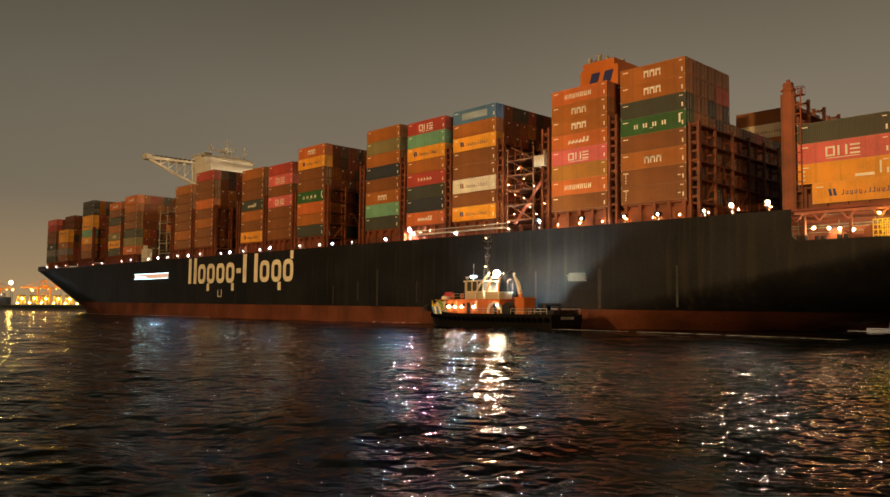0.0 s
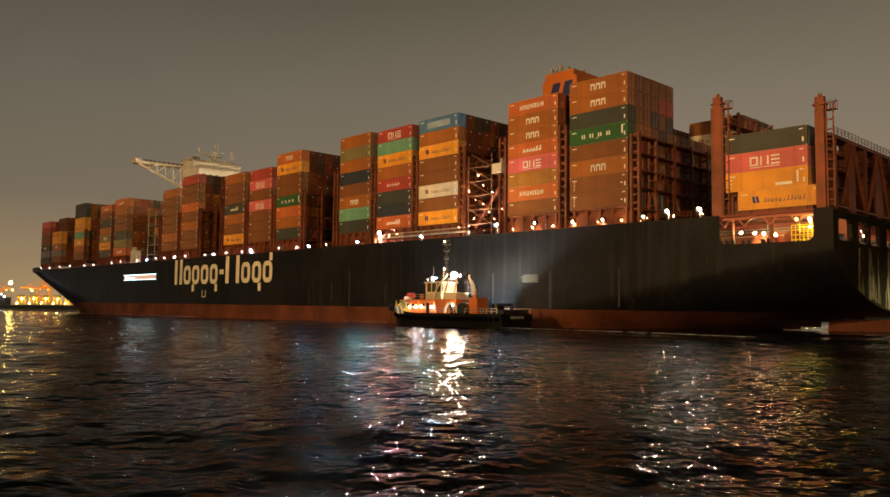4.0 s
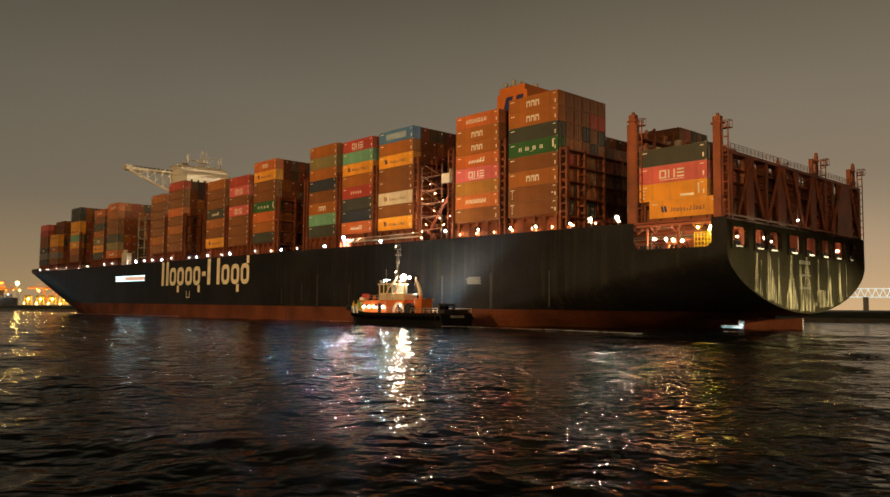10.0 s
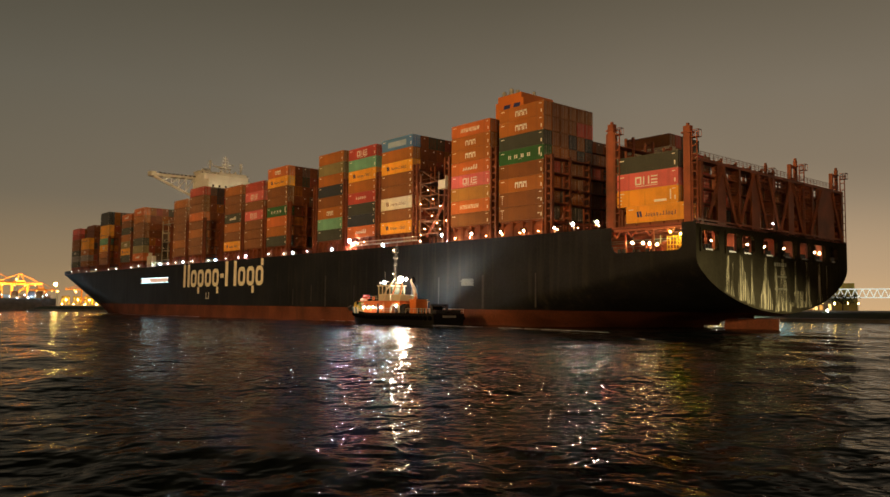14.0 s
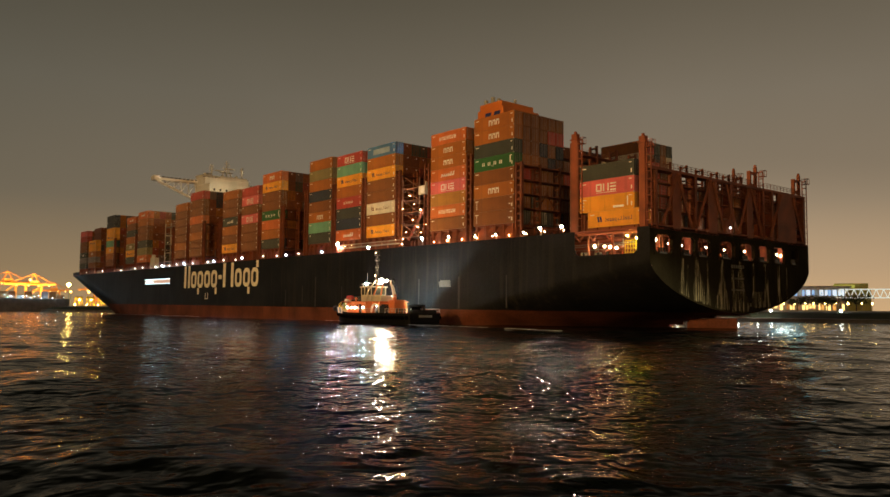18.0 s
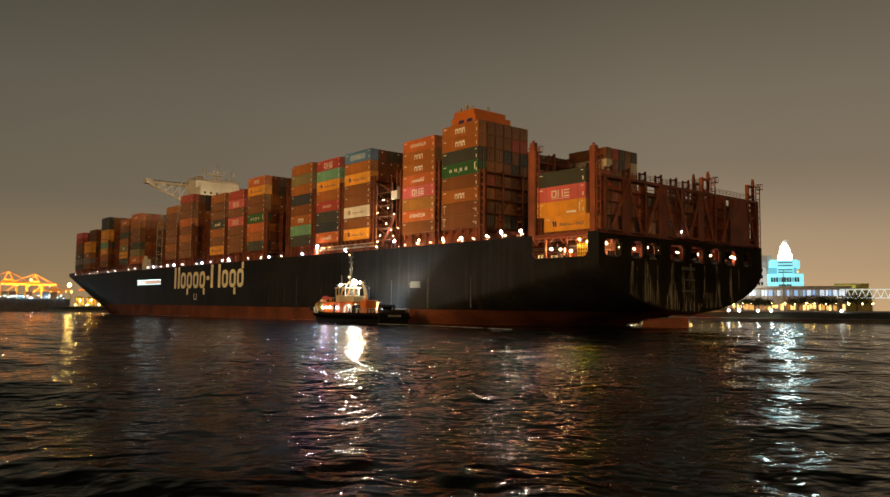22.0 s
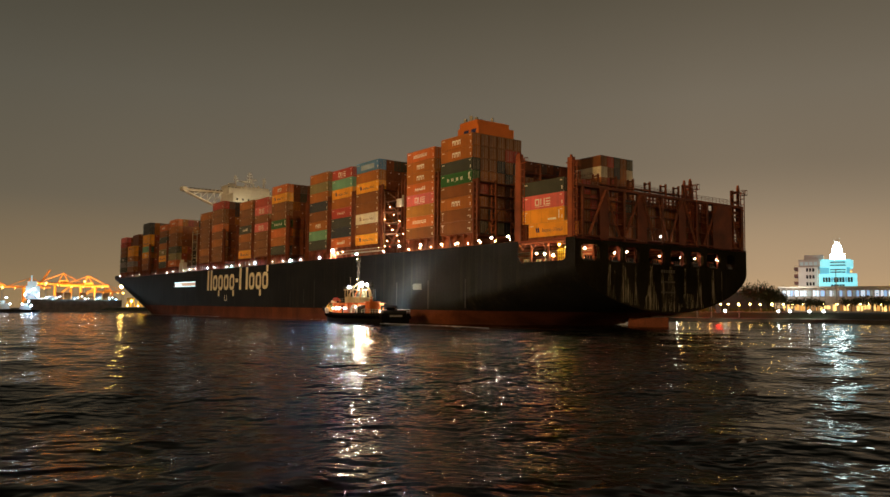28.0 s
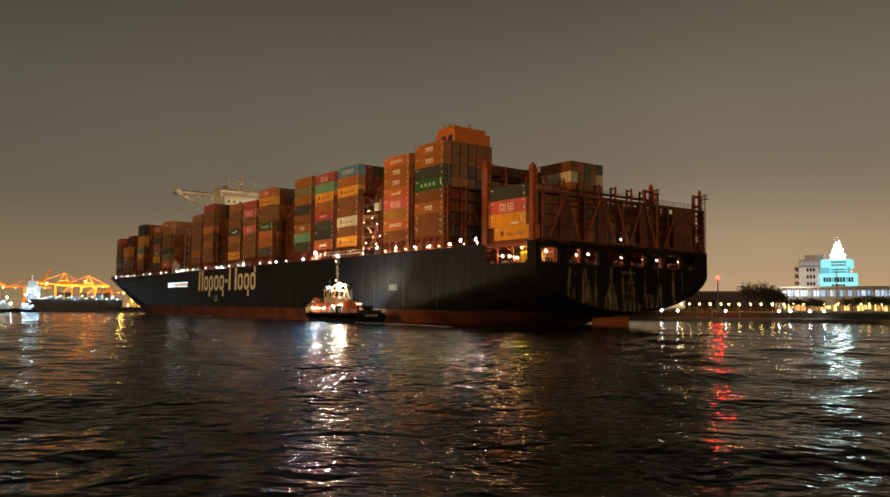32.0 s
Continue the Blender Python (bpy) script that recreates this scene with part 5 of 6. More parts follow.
mast = part("mast", g, mat("weathered_mast_paint", (0.035, 0.031, 0.024), 0.6, 0, 0.2, 3), tug, "dark lattice mast with cross-trees")
for zz, m in ((15.8, LAMP_WARM), (10.6, LAMP_WARM)):
    part("mast_lamp", Geo().ball((0.5, 0.5, zz), 0.09, 6, 4), m, mast)
g = Geo()
for k in range(9):
    g.bar((-5.6 + 1.5 * k, 3.8, 4.75), (-5.6 + 1.5 * k, 3.8, 5.7), 0.03, 4)
g.bar((-5.6, 3.8, 5.7), (6.6, 3.8, 5.7), 0.035, 4).bar((-5.6, 3.8, 5.25), (6.6, 3.8, 5.25), 0.03, 4)
part("house_rail", g, GALV, tug)
light = part("floodlight", Geo().box(-2.2, 0.3, 8.35, -1.6, 1.7, 8.7), GALV, tug, "bright working floodlight")
part("lamp_glass", Geo().ball((-2.5, 1.0, 9.3), 0.55, 14, 9), LAMP_TUG, light, "glaring warm floodlight glass")
# black plate added so the floodlight does not reach the ship's hull
part("flood_block_plate", Geo().bar((-2.5, 0.3, 9.3), (-2.5, 0.36, 9.3), 0.85, 14), SOOT, light, "round black plate added to keep the floodlight off the hull")
# hidden lamp and cut plate, added to draw the slanted shade on the hull
part("hidden_hull_lamp", Geo().ball((-2.5, -0.5, 9.3), 0.15, 10, 7), glow("hidden_hull_lamp_glow", (1.0, 0.80, 0.55), 11000), light, "small hidden lamp added to light the ship side")
shade = [(-2.76, 8.98), (-4.1, 9.92), (-4.7, 9.5), (-4.7, 8.6), (-2.95, 8.5)]
part("light_cut_plate", Geo().add([(x, y, z) for y in (-1.15, -1.1) for x, z in shade], [(0, 1, 2, 3, 4), (9, 8, 7, 6, 5)] + [(i, (i + 1) % 5, 5 + (i + 1) % 5, 5 + i) for i in range(5)]).bar((-3.6, -1.12, 5.9), (-3.6, -1.12, 8.6), 0.06, 5), SOOT, light, "black slanted plate added to cut the light on the hull")
aft_lamp = part("aft_work_lamp", Geo().ball((-9.0, -3.4, 3.2), 0.09, 8, 5), glow("cool_work_lamp", (0.62, 0.86, 1.0), 36000), tug, "cool lamp lighting the ship side")
# plates added to hide the aft lamp and cut its light on a slant
part("lamp_block_plate", Geo().box(-10.2, -2.9, 2.3, -8.2, -2.86, 4.0).box(-10.24, -3.8, 2.3, -10.2, -2.86, 4.0).box(-9.1, -3.0, 2.1, -8.9, -2.9, 3.2), SOOT, aft_lamp)
plate = [(-8.9, 3.33), (-10.0, 4.11), (-10.2, 3.8), (-10.2, 2.6), (-8.9, 2.6)]
part("light_cut_plate", Geo().add([(x, y, z) for y in (-3.79, -3.75) for x, z in plate], [(0, 1, 2, 3, 4), (9, 8, 7, 6, 5)] + [(i, (i + 1) % 5, 5 + (i + 1) % 5, 5 + i) for i in range(5)]), SOOT, aft_lamp)
for x, y, z in ((1.6, 1.8, 8.75), (2.4, 1.6, 8.9), (3.2, 1.2, 8.6)):
    part("roof_lamp", Geo().ball((x, y, z), 0.09, 8, 5), LAMP_COOL, tug, "bluish roof lamp")
for x in (6.2, 4.5, 3.0, 0.2):
    part("side_lamp", Geo().ball((x, 3.95, 3.35), 0.13, 8, 5), LAMP_TUGSIDE, tug, "white bulkhead lamp")
part("side_lamp", Geo().ball((-5.4, 4.3, 3.7), 0.15, 8, 5), LAMP_TUGSIDE, tug)
monitor = part("deck_crane", Geo().bar((-8.2, 1.7, 2.1), (-8.3, 1.8, 6.2), 0.42, 8, 0.36), TUGRED, tug, "pale folded deck crane arm")
part("crane_arm", Geo().bar((-8.3, 1.8, 5.6), (-7.9, 1.9, 7.4), 0.4, 8, 0.34).bar((-7.9, 1.9, 7.4), (-7.1, 2.0, 8.7), 0.34, 8, 0.16).bar((-7.1, 2.0, 8.7), (-7.2, 2.0, 9.2), 0.16, 6), TUGCREAM, monitor)
part("crane_base", Geo().box(-10.3, 0.6, 2.0, -8.4, 3.4, 4.9).box(-10.5, 0.4, 4.9, -8.2, 3.6, 5.0), TUGRED, monitor)
g = Geo()      # arched cream guard over the towing winch
for k in range(8):
    a0, a1 = math.pi * k / 8, math.pi * (k + 1) / 8
    g.bar((-5.0 + 1.5 * math.cos(a0), 4.4, 2.3 + 1.8 * math.sin(a0)), (-5.0 + 1.5 * math.cos(a1), 4.4, 2.3 + 1.8 * math.sin(a1)), 0.22, 6)
part("winch_guard", g, TUGCREAM, tug, "cream arched guard over the winch")
part("winch", Geo().bar((-7.6, 2.6, 3.1), (-7.6, 4.4, 3.1), 1.0, 14).box(-8.4, 2.3, 2.0, -6.8, 2.55, 3.9).box(-8.4, 4.45, 2.0, -6.8, 4.65, 3.7).bar((-6.4, 3.2, 2.6), (-6.4, 4.5, 2.6), 0.55, 12), DARK, tug, "dark towing winch drum")
part("fore_winch", Geo().bar((9.8, -1.6, 3.6), (9.8, 1.6, 3.6), 0.75, 12).box(9.1, -2.2, 2.4, 10.5, -1.6, 4.4).box(9.1, 1.6, 2.4, 10.5, 2.2, 4.4), mat("green_winch_paint", (0.12, 0.28, 0.06), 0.5, 0, 0.3, 3), tug, "green foredeck winch")
for k, (x, y, z) in enumerate(((10.4, 2.0, 4.0), (11.3, 1.0, 4.3), (8.6, 2.4, 4.3), (12.0, 1.0, 3.9))):
    part("deck_gear", Geo().bar((x, y, 2.4), (x, y, z), 0.3, 8).bar((x - 0.5, y, z - 0.2), (x + 0.5, y, z - 0.2), 0.22, 8).box(x - 0.6, y - 0.4, 2.4, x + 0.6, y + 0.4, 2.9), (GALV, YELLOW, TUGCREAM, YELLOW)[k], tug)
part("life_raft", Geo().bar((6.6, 2.4, 5.6), (8.2, 2.4, 5.6), 0.48, 10), mat("red_canister", (0.6, 0.03, 0.04), 0.4), tug, "red life-raft canister")
part("life_raft", Geo().bar((7.4, 2.6, 4.95), (8.8, 2.6, 4.95), 0.4, 10), MARK, tug, "white life-raft canister")
for x in (-2.6, -3.6):
    part("funnel_pipe", Geo().bar((x, -2.2, 5), (x, -2.2, 8.2), 0.4, 10), DARK, tug)
g = Geo().box(-16.0, -3.2, 2.2, -14.6, 3.2, 2.9)
for k in range(4):
    g.bar((-11.2 - 0.9 * k, 3.4, 2.2), (-11.2 - 0.9 * k, 3.4, 3.2), 0.2, 8)
g.bar((-13.4, -2.0, 2.2), (-13.4, -2.0, 4.0), 0.3, 8).bar((-13.4, 2.0, 2.2), (-13.4, 2.0, 4.0), 0.3, 8).bar((-13.4, -2.2, 3.8), (-13.4, 2.2, 3.8), 0.25, 8)
part("towing_bitt", g, DARK, tug, "dark towing bitts on the low aft deck")
g = Geo()
for k in range(7):
    g.box(-16.3, 1.6 - 0.5 * k - 0.34, 1.35, -16.2, 1.6 - 0.5 * k, 1.8)
part("name_bars", g, mat("dull_name_paint", (0.2, 0.19, 0.16), 0.6), tug_hull)

# ---------- water ----------
def water():
    """One sheet to the horizon, finer towards the camera, with wind waves."""
    rng = np.random.default_rng(5)
    rs = 0.05 * 1.0 + 4.0 * 1.0118 ** np.arange(0, 600)
    rs = np.concatenate([[0.02, 1.0, 2.0, 3.0], rs[rs < 4800]])
    an = np.concatenate([np.linspace(-50, 50, 440), np.linspace(52, 308, 60)])
    A, Rr = np.meshgrid(np.radians(an), rs, indexing="ij")
    X, Y = -Rr * np.sin(A), Rr * np.cos(A) - 3.0
    Z = np.zeros_like(X)
    cell = Rr * 0.012 + 0.02
    for k in range(70):
        lam = 0.55 * 1.055 ** k
        th = rng.normal(1.2, 1.0)
        ph = rng.uniform(0, 6.28)
        amp = 0.0078 * lam ** 0.8 * (1.0 if lam < 2.2 else 0.55 if lam < 6 else 0.38)
        fade = np.clip((lam / cell - 2.5) / 3, 0, 1)
        q = (X * math.cos(th) + Y * math.sin(th)) * 2 * math.pi / lam + ph + 0.9 * np.sin(0.13 * X + 0.07 * Y + k)
        calm = 0.75 + 0.25 * np.clip((Rr - 40) / 40, 0, 1)
        Z += calm * amp * fade * (np.sin(q) + 0.25 * np.sin(2 * q + 1.2))
    n, m = X.shape
    me = bpy.data.meshes.new("water")
    me.vertices.add(n * m)
    me.vertices.foreach_set("co", np.stack([X, Y, Z], -1).ravel())
    i, j = np.meshgrid(np.arange(n), np.arange(m - 1), indexing="ij")
    i2 = (i + 1) % n
    q = np.stack([i * m + j, i * m + j + 1, i2 * m + j + 1, i2 * m + j], -1).reshape(-1, 4)[:, ::-1]
    me.loops.add(q.size)
    me.loops.foreach_set("vertex_index", q.ravel())
    me.polygons.add(len(q))
    me.polygons.foreach_set("loop_start", np.arange(0, q.size, 4))
    me.polygons.foreach_set("loop_total", np.full(len(q), 4))
    me.polygons.foreach_set("use_smooth", np.ones(len(q), bool))
    me.update(calc_edges=True)
    me.materials.append(WATER)
    return tagged(new("water", me), "dark rippled harbour water at night", "water", "", "structure")


WATER = bpy.data.materials.new("harbour_water")
WATER.use_nodes = True
n, l = WATER.node_tree.nodes, WATER.node_tree.links
b = n["Principled BSDF"]
b.inputs["Base Color"].default_value = (0.004, 0.006, 0.006, 1)
b.inputs["Roughness"].default_value = 0.1
b.inputs["IOR"].default_value = 1.33
b.inputs["Specular IOR Level"].default_value = 0.022
tc = n.new("ShaderNodeTexCoord")
last = None
sep = n.new("ShaderNodeSeparateXYZ")
l.new(tc.outputs["Object"], sep.inputs[0])
# ripples near the quay, longer and smoother chop towards the ship
for scale, dist, stretch, far in ((4.0, 0.03, (0.9, 1, 1), 0.1), (1.75, 0.115, (0.9, 1, 1), 0.4), (0.6, 0.17, (0.9, 1, 1), 1.25)):
    gust = n.new("ShaderNodeMapRange")
    gust.inputs[1].default_value, gust.inputs[2].default_value, gust.inputs[3].default_value, gust.inputs[4].default_value = 35, 85, 1.0, far
    l.new(sep.outputs["Y"], gust.inputs[0])
    mp, t, bp = n.new("ShaderNodeMapping"), n.new("ShaderNodeTexNoise"), n.new("ShaderNodeBump")
    mp.inputs["Scale"].default_value = stretch
    t.inputs["Scale"].default_value, t.inputs["Detail"].default_value = scale, 0.4
    bp.inputs["Distance"].default_value = dist
    l.new(gust.outputs[0], bp.inputs["Strength"])
    l.new(tc.outputs["Object"], mp.inputs[0])
    l.new(mp.outputs[0], t.inputs["Vector"])
    l.new(t.outputs["Fac"], bp.inputs["Height"])
    if last:
        l.new(last, bp.inputs["Normal"])
    last = bp.outputs[0]
l.new(last, b.inputs["Normal"])
sea = water()

# ---------- foam at the waterlines ----------
FOAM = mat("broken_foam", (0.8, 0.82, 0.8), 0.8, 0, 0.4, 3)
rnd = random.Random(17)
for name, x0, x1, y0, y1, n, s in (("stern_foam", 12.6, 17.4, -2.4, -1.4, 22, 0.16), ("tug_wake", 2, 48, 0, 0.5, 120, 0.32), ("hull_foam", 190, 335, 29.6, 30.4, 230, 0.6), ("hull_foam", 60, 110, 29.4, 30.6, 30, 0.3)):
    g = Geo()
    for k in range(n):
        u = rnd.random()
        x, y, r = x0 + (x1 - x0) * u, y0 + (y1 - y0) * rnd.random(), s * rnd.uniform(0.4, 1.3)
        if name == "tug_wake":
            y += 42.6 + 0.0035 * (42 - x) ** 2
        if name == "hull_foam" and x > 20:
            y = breadth(x, 0.5) + rnd.uniform(0.3, 1.2)
        g.add([(x - 2.2 * r, y, 0.12), (x - 0.6 * r, y + 0.35 * r, 0.2), (x + 1.1 * r, y + 0.22 * r, 0.18), (x + 2.4 * r, y - 0.05 * r, 0.12), (x + 0.7 * r, y - 0.4 * r, 0.16), (x - r, y - 0.3 * r, 0.19)], [(0, 5, 4, 3, 2, 1)])
    ob = tagged(new(name, g.mesh(name, FOAM)), "thin broken white foam on the water beside the hull", "foam", "", "stuff")
    RIDERS.append((ob, pose(0, 0, 0, 0, 0.333, 0)))

# ---------- far shore on the starboard side of the ship: embankment, promenade, terminal building ----------
def polar(az, d, z=0.0):
    """A place d metres from the camera, az degrees to the left of north."""
    return (-d * math.sin(radians(az)), d * math.cos(radians(az)), z)


CONCRETE = mat("pale_concrete", (0.42, 0.39, 0.33), 0.75, 0, 0.2, 0.6)
GRASS = mat("dark_grass_bank", (0.05, 0.065, 0.025), 0.9, 0, 0.4, 0.8, 0.5, 3)
STONE = mat("sea_wall_stone", (0.2, 0.17, 0.12), 0.85, 0, 0.35, 1, 0.3, 2)
LEAF = mat("night_foliage", (0.05, 0.07, 0.025), 0.7, 0, 0.4, 3)
BARK = mat("bark", (0.12, 0.09, 0.06), 0.9)
FACADE = mat("grey_facade_panels", (0.78, 0.74, 0.68), 0.6, 0, 0.12, 0.5)
# facade surfaces glow by themselves, standing in for cyan light on the tower
CYAN = glow("cyan_glow_facade", (0.30, 0.86, 0.95), 0.95)
CROWN = glow("white_lit_crown", (0.80, 1.0, 0.98), 30)
WINLIT = glow("white_lit_windows", (0.7, 0.85, 1.0), 1.0)
WINDIM, WINBLUE = glow("dim_windows", (0.5, 0.6, 0.6), 0.25), glow("blue_lit_windows", (0.35, 0.6, 1.0), 0.8)
WARMLIT = glow("amber_lit_windows", (1.0, 0.6, 0.16), 1.5)
PROM = glow("amber_promenade_lamp", (1.0, 0.62, 0.16), 36)
COLD = glow("white_path_lamp", (0.9, 1.0, 0.95), 34)

# ground: the bank runs from behind the ship to beyond the right of the view
shore = [(-260, 560), (-120, 430), (20, 345), (60, 308), (93, 284), (118, 266), (140, 240), (190, 200), (300, 120), (520, 60)]
back = [(900, 500), (300, 1200), (-200, 900)]
g = Geo()
n_ = len(shore)


def inland(k, d):
    x, y = shore[k]
    return x + d * 0.62, y + d * 0.78


rows_ = [(0, -1.0), (0.2, 1.1), (3.0, 1.3), (9, 3.0), (16, 3.4), (30, 3.9), (300, 4.2)]
vs = [(*inland(k, d), z) for k in range(n_) for d, z in rows_]
m_ = len(rows_)
for slot, lo, hi in ((0, 0, 2), (1, 2, 4), (2, 4, 6)):
    g.add(vs, [(k * m_ + j, k * m_ + j + 1, (k + 1) * m_ + j + 1, (k + 1) * m_ + j) for k in range(n_ - 1) for j in range(lo, hi)], slot)
tagged(new("ground", g.mesh("ground", STONE, GRASS, CONCRETE)), "far quay with stone sea wall and grass bank", "ground", "", "structure")


def turned(name, label, category, az, d, z=0.0, group=""):
    """An empty at a place on the far shore, its x axis to the right as seen from the camera, y away."""
    ob = thing(name, label, category, group)
    ob.matrix_world = Matrix.Translation(polar(az, d, z)) @ pose(0, 0, 0, 0, 0, az)
    return ob


# terminal building: long podium with a lit window band and a stepped tower
D0 = 352.0


pod = turned("terminal_building", "modern terminal building with long lit podium and cyan-lit tower", "building", -25.6, D0, 3.9)
pod.scale = (0.79, 1, 0.89)
part("podium_wall", Geo().box(-22, 0, 0, 34, 30, 4.2).box(-22, -0.5, 4.2, 34, 30, 5.8), CONCRETE, pod)
part("podium_roof", Geo().box(-23, -3.2, 10.6, 36, 32, 11.4).box(-22, 1.5, 5.8, 34, 30, 10.6), CONCRETE, pod, "pale flat podium roof slab")
for k in range(27):
    part("podium_window", Geo().box(-21.4 + 2.05 * k, 1.35, 7.0, -19.7 + 2.05 * k, 1.48, 9.6), (WINLIT, WINDIM, WINLIT, WINBLUE, WINDIM, WINLIT, WINBLUE)[(k * 5 + k // 3) % 7], pod, "bright window of the upper hall")
rnd = random.Random(31)
SHOPS = [glow("amber_shop_%s" % w, c, e) for w, c, e in (("bright", (1.0, 0.62, 0.2), 2.2), ("soft", (1.0, 0.5, 0.12), 0.8), ("dim", (0.9, 0.4, 0.1), 0.25))]
x = -21.0
while x < 33:
    w = rnd.uniform(1.0, 3.0)
    part("shop_front", Geo().box(x, -0.12, rnd.choice((0.3, 0.5, 1.2)), x + w, -0.02, rnd.choice((2.6, 3.0, 3.4))), rnd.choice((SHOPS[0], SHOPS[0], SHOPS[1], SHOPS[1], SHOPS[2])), pod, "amber-lit shop front")
    x += w + rnd.uniform(0.3, 1.1)
for k in range(19):
    g = Geo().bar((-22 + 3.05 * k, -2.6, 0), (-22 + 3.05 * k, -2.6, 10.7), 0.22, 8)
    part("column", g, CONCRETE, pod)
tower = part("tower_block", Geo().box(-13.6, 8, 11.4, -4.2, 26, 20.9), FACADE, pod, "pale grey office block of the tower")
BROWN = mat("brown_tower_panels", (0.42, 0.34, 0.29), 0.6, 0, 0.2, 0.6)
part("upper_storey", Geo().box(-13.4, 9, 20.9, -3.4, 25, 24.6).box(-10.6, 10, 24.6, -1.2, 24, 26.8).box(-13.8, 8.6, 20.6, -3.8, 25, 20.95), BROWN, tower, "dark brown upper storeys")
for r in range(3):
    for c in range(3):
        part("office_window", Geo().box(-9.8 + 1.5 * c, 7.9, 12.2 + 3.3 * r, -8.8 + 1.5 * c, 7.97, 13.8 + 3.3 * r), DARK, tower)
    part("side_balcony", Geo().box(-15.7, 9, 12.9 + 3.4 * r, -13.6, 22, 14.2 + 3.4 * r).box(-15.7, 8.9, 14.9 + 3.4 * r, -13.6, 9.0, 15.0 + 3.4 * r), mat("dark_red_brown_panel", (0.16, 0.06, 0.045), 0.6), tower)
for c in range(4):
    part("storey_window", Geo().box(-12.6 + 2.2 * c, 8.93, 21.8, -11.0 + 2.2 * c, 8.99, 23.4), WINDIM, tower)
# same stand-in glow, dimmer, for the recessed storey
CYAN_D, SLATE = glow("cyan_glow_recess", (0.16, 0.55, 0.68), 0.55), mat("slate_window_glass", (0.03, 0.07, 0.09), 0.15)
front = part("tower_front", Geo().box(-3.6, 6.5, 11.4, 14.2, 24, 17.6), CYAN, pod, "tower front glowing cyan in place of lighting")
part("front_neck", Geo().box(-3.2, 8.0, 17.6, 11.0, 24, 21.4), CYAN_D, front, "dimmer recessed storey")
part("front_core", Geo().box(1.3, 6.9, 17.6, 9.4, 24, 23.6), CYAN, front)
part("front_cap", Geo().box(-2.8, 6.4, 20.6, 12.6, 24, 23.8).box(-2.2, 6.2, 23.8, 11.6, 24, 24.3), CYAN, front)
for z in (18.0, 19.2, 21.2, 22.6):      # dark louvre bands of the core
    part("louvre_band", Geo().box(1.8, 6.3 if z > 20.6 else 6.8, z, 9.0, 6.42 if z > 20.6 else 6.92, z + 0.62), SLATE, front)
    for k in range(9):
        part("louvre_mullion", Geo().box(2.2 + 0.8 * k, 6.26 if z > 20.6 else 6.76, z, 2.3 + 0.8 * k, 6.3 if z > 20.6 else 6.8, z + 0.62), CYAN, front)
for k in range(11):
    part("front_window", Geo().box(-1.9 + 1.3 * k, 6.4, 13.6, -0.85 + 1.3 * k, 6.52, 15.9), SLATE if k not in (3, 8) else CYAN_D, front)
    if 2 < k < 8:
        part("front_window", Geo().box(-1.9 + 1.3 * k, 6.4, 11.7, -0.85 + 1.3 * k, 6.52, 12.6), SLATE, front)
for z in (13.3, 16.2):
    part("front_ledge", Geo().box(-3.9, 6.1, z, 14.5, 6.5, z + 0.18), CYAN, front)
for k in range(3):
    part("side_terrace", Geo().box(11.2, 9, 17.7 + 1.0 * k, 12.4 - 0.3 * k, 18, 18.0 + 1.0 * k), WARMLIT if k == 1 else FACADE, front)
# unseen lamp added to brighten the pale office block
flood("office_block_fill", polar(-23.6, 340, 14), polar(-24.1, 362, 22), 2.6e3, 3, (1.0, 0.9, 0.78))
crown = part("crown", Geo().prism([(5.4 + 3.5 * math.cos(a * math.pi / 6), 12 + 3.5 * math.sin(a * math.pi / 6)) for a in range(12)], 24.3, 27.0), CROWN, pod, "glaring white stepped lantern crown")
for r, z0, z1 in ((2.5, 27.1, 29.4), (1.9, 29.5, 31.4), (1.0, 31.5, 32.6)):
    part("lantern_tier", Geo().prism([(5.4 + r * math.cos(a * math.pi / 6), 12 + r * math.sin(a * math.pi / 6)) for a in range(12)], z0, z1), CROWN, crown)
    part("tier_ledge", Geo().prism([(5.4 + (r + 0.5) * math.cos(a * math.pi / 6), 12 + (r + 0.5) * math.sin(a * math.pi / 6)) for a in range(12)], z0 - 0.1, z0), FACADE, crown)
for k in range(4):
    part("mast_cap", Geo().bar((4.2 + 0.8 * k, 12, 32.9), (4.2 + 0.8 * k, 12, 34.4 + 0.4 * (k % 2)), 0.08, 5), FACADE, crown)

low = turned("harbour_shed", "long low dark harbour shed", "building", -19.6, 372, 3.6)
part("shed_wall", Geo().box(-20, 0, 0, 18, 20, 8.6), mat("dark_shed_cladding", (0.13, 0.105, 0.08), 0.7, 0, 0.2, 0.5), low)
part("shed_roof", Geo().box(-20.5, -0.6, 8.6, 18.5, 20.6, 9.2), CONCRETE, low)
beacon = turned("red_beacon", "dark mast with a red navigation light", "beacon", -18.72, 300, 3.0)
part("mast", Geo().bar((0, 0, 0), (0, 0, 12.3), 0.3, 6, 0.2).box(-0.7, -0.5, 0, 0.7, 0.5, 4.5), mat("beacon_paint", (0.25, 0.2, 0.18), 0.6), beacon)
part("lamp_glass", Geo().ball((0, 0, 12.8), 0.5, 10, 6), LAMP_RED, beacon, "red beacon light")
pole = turned("flag_mast", "tall thin grey mast on the promenade", "mast", -26.15, 300, 2.6)
part("pole", Geo().bar((0, 0, 0), (0, 0, 15.5), 0.22, 6, 0.14).bar((-1.2, 0, 12.5), (1.2, 0, 12.5), 0.08, 4), CONCRETE, pole)
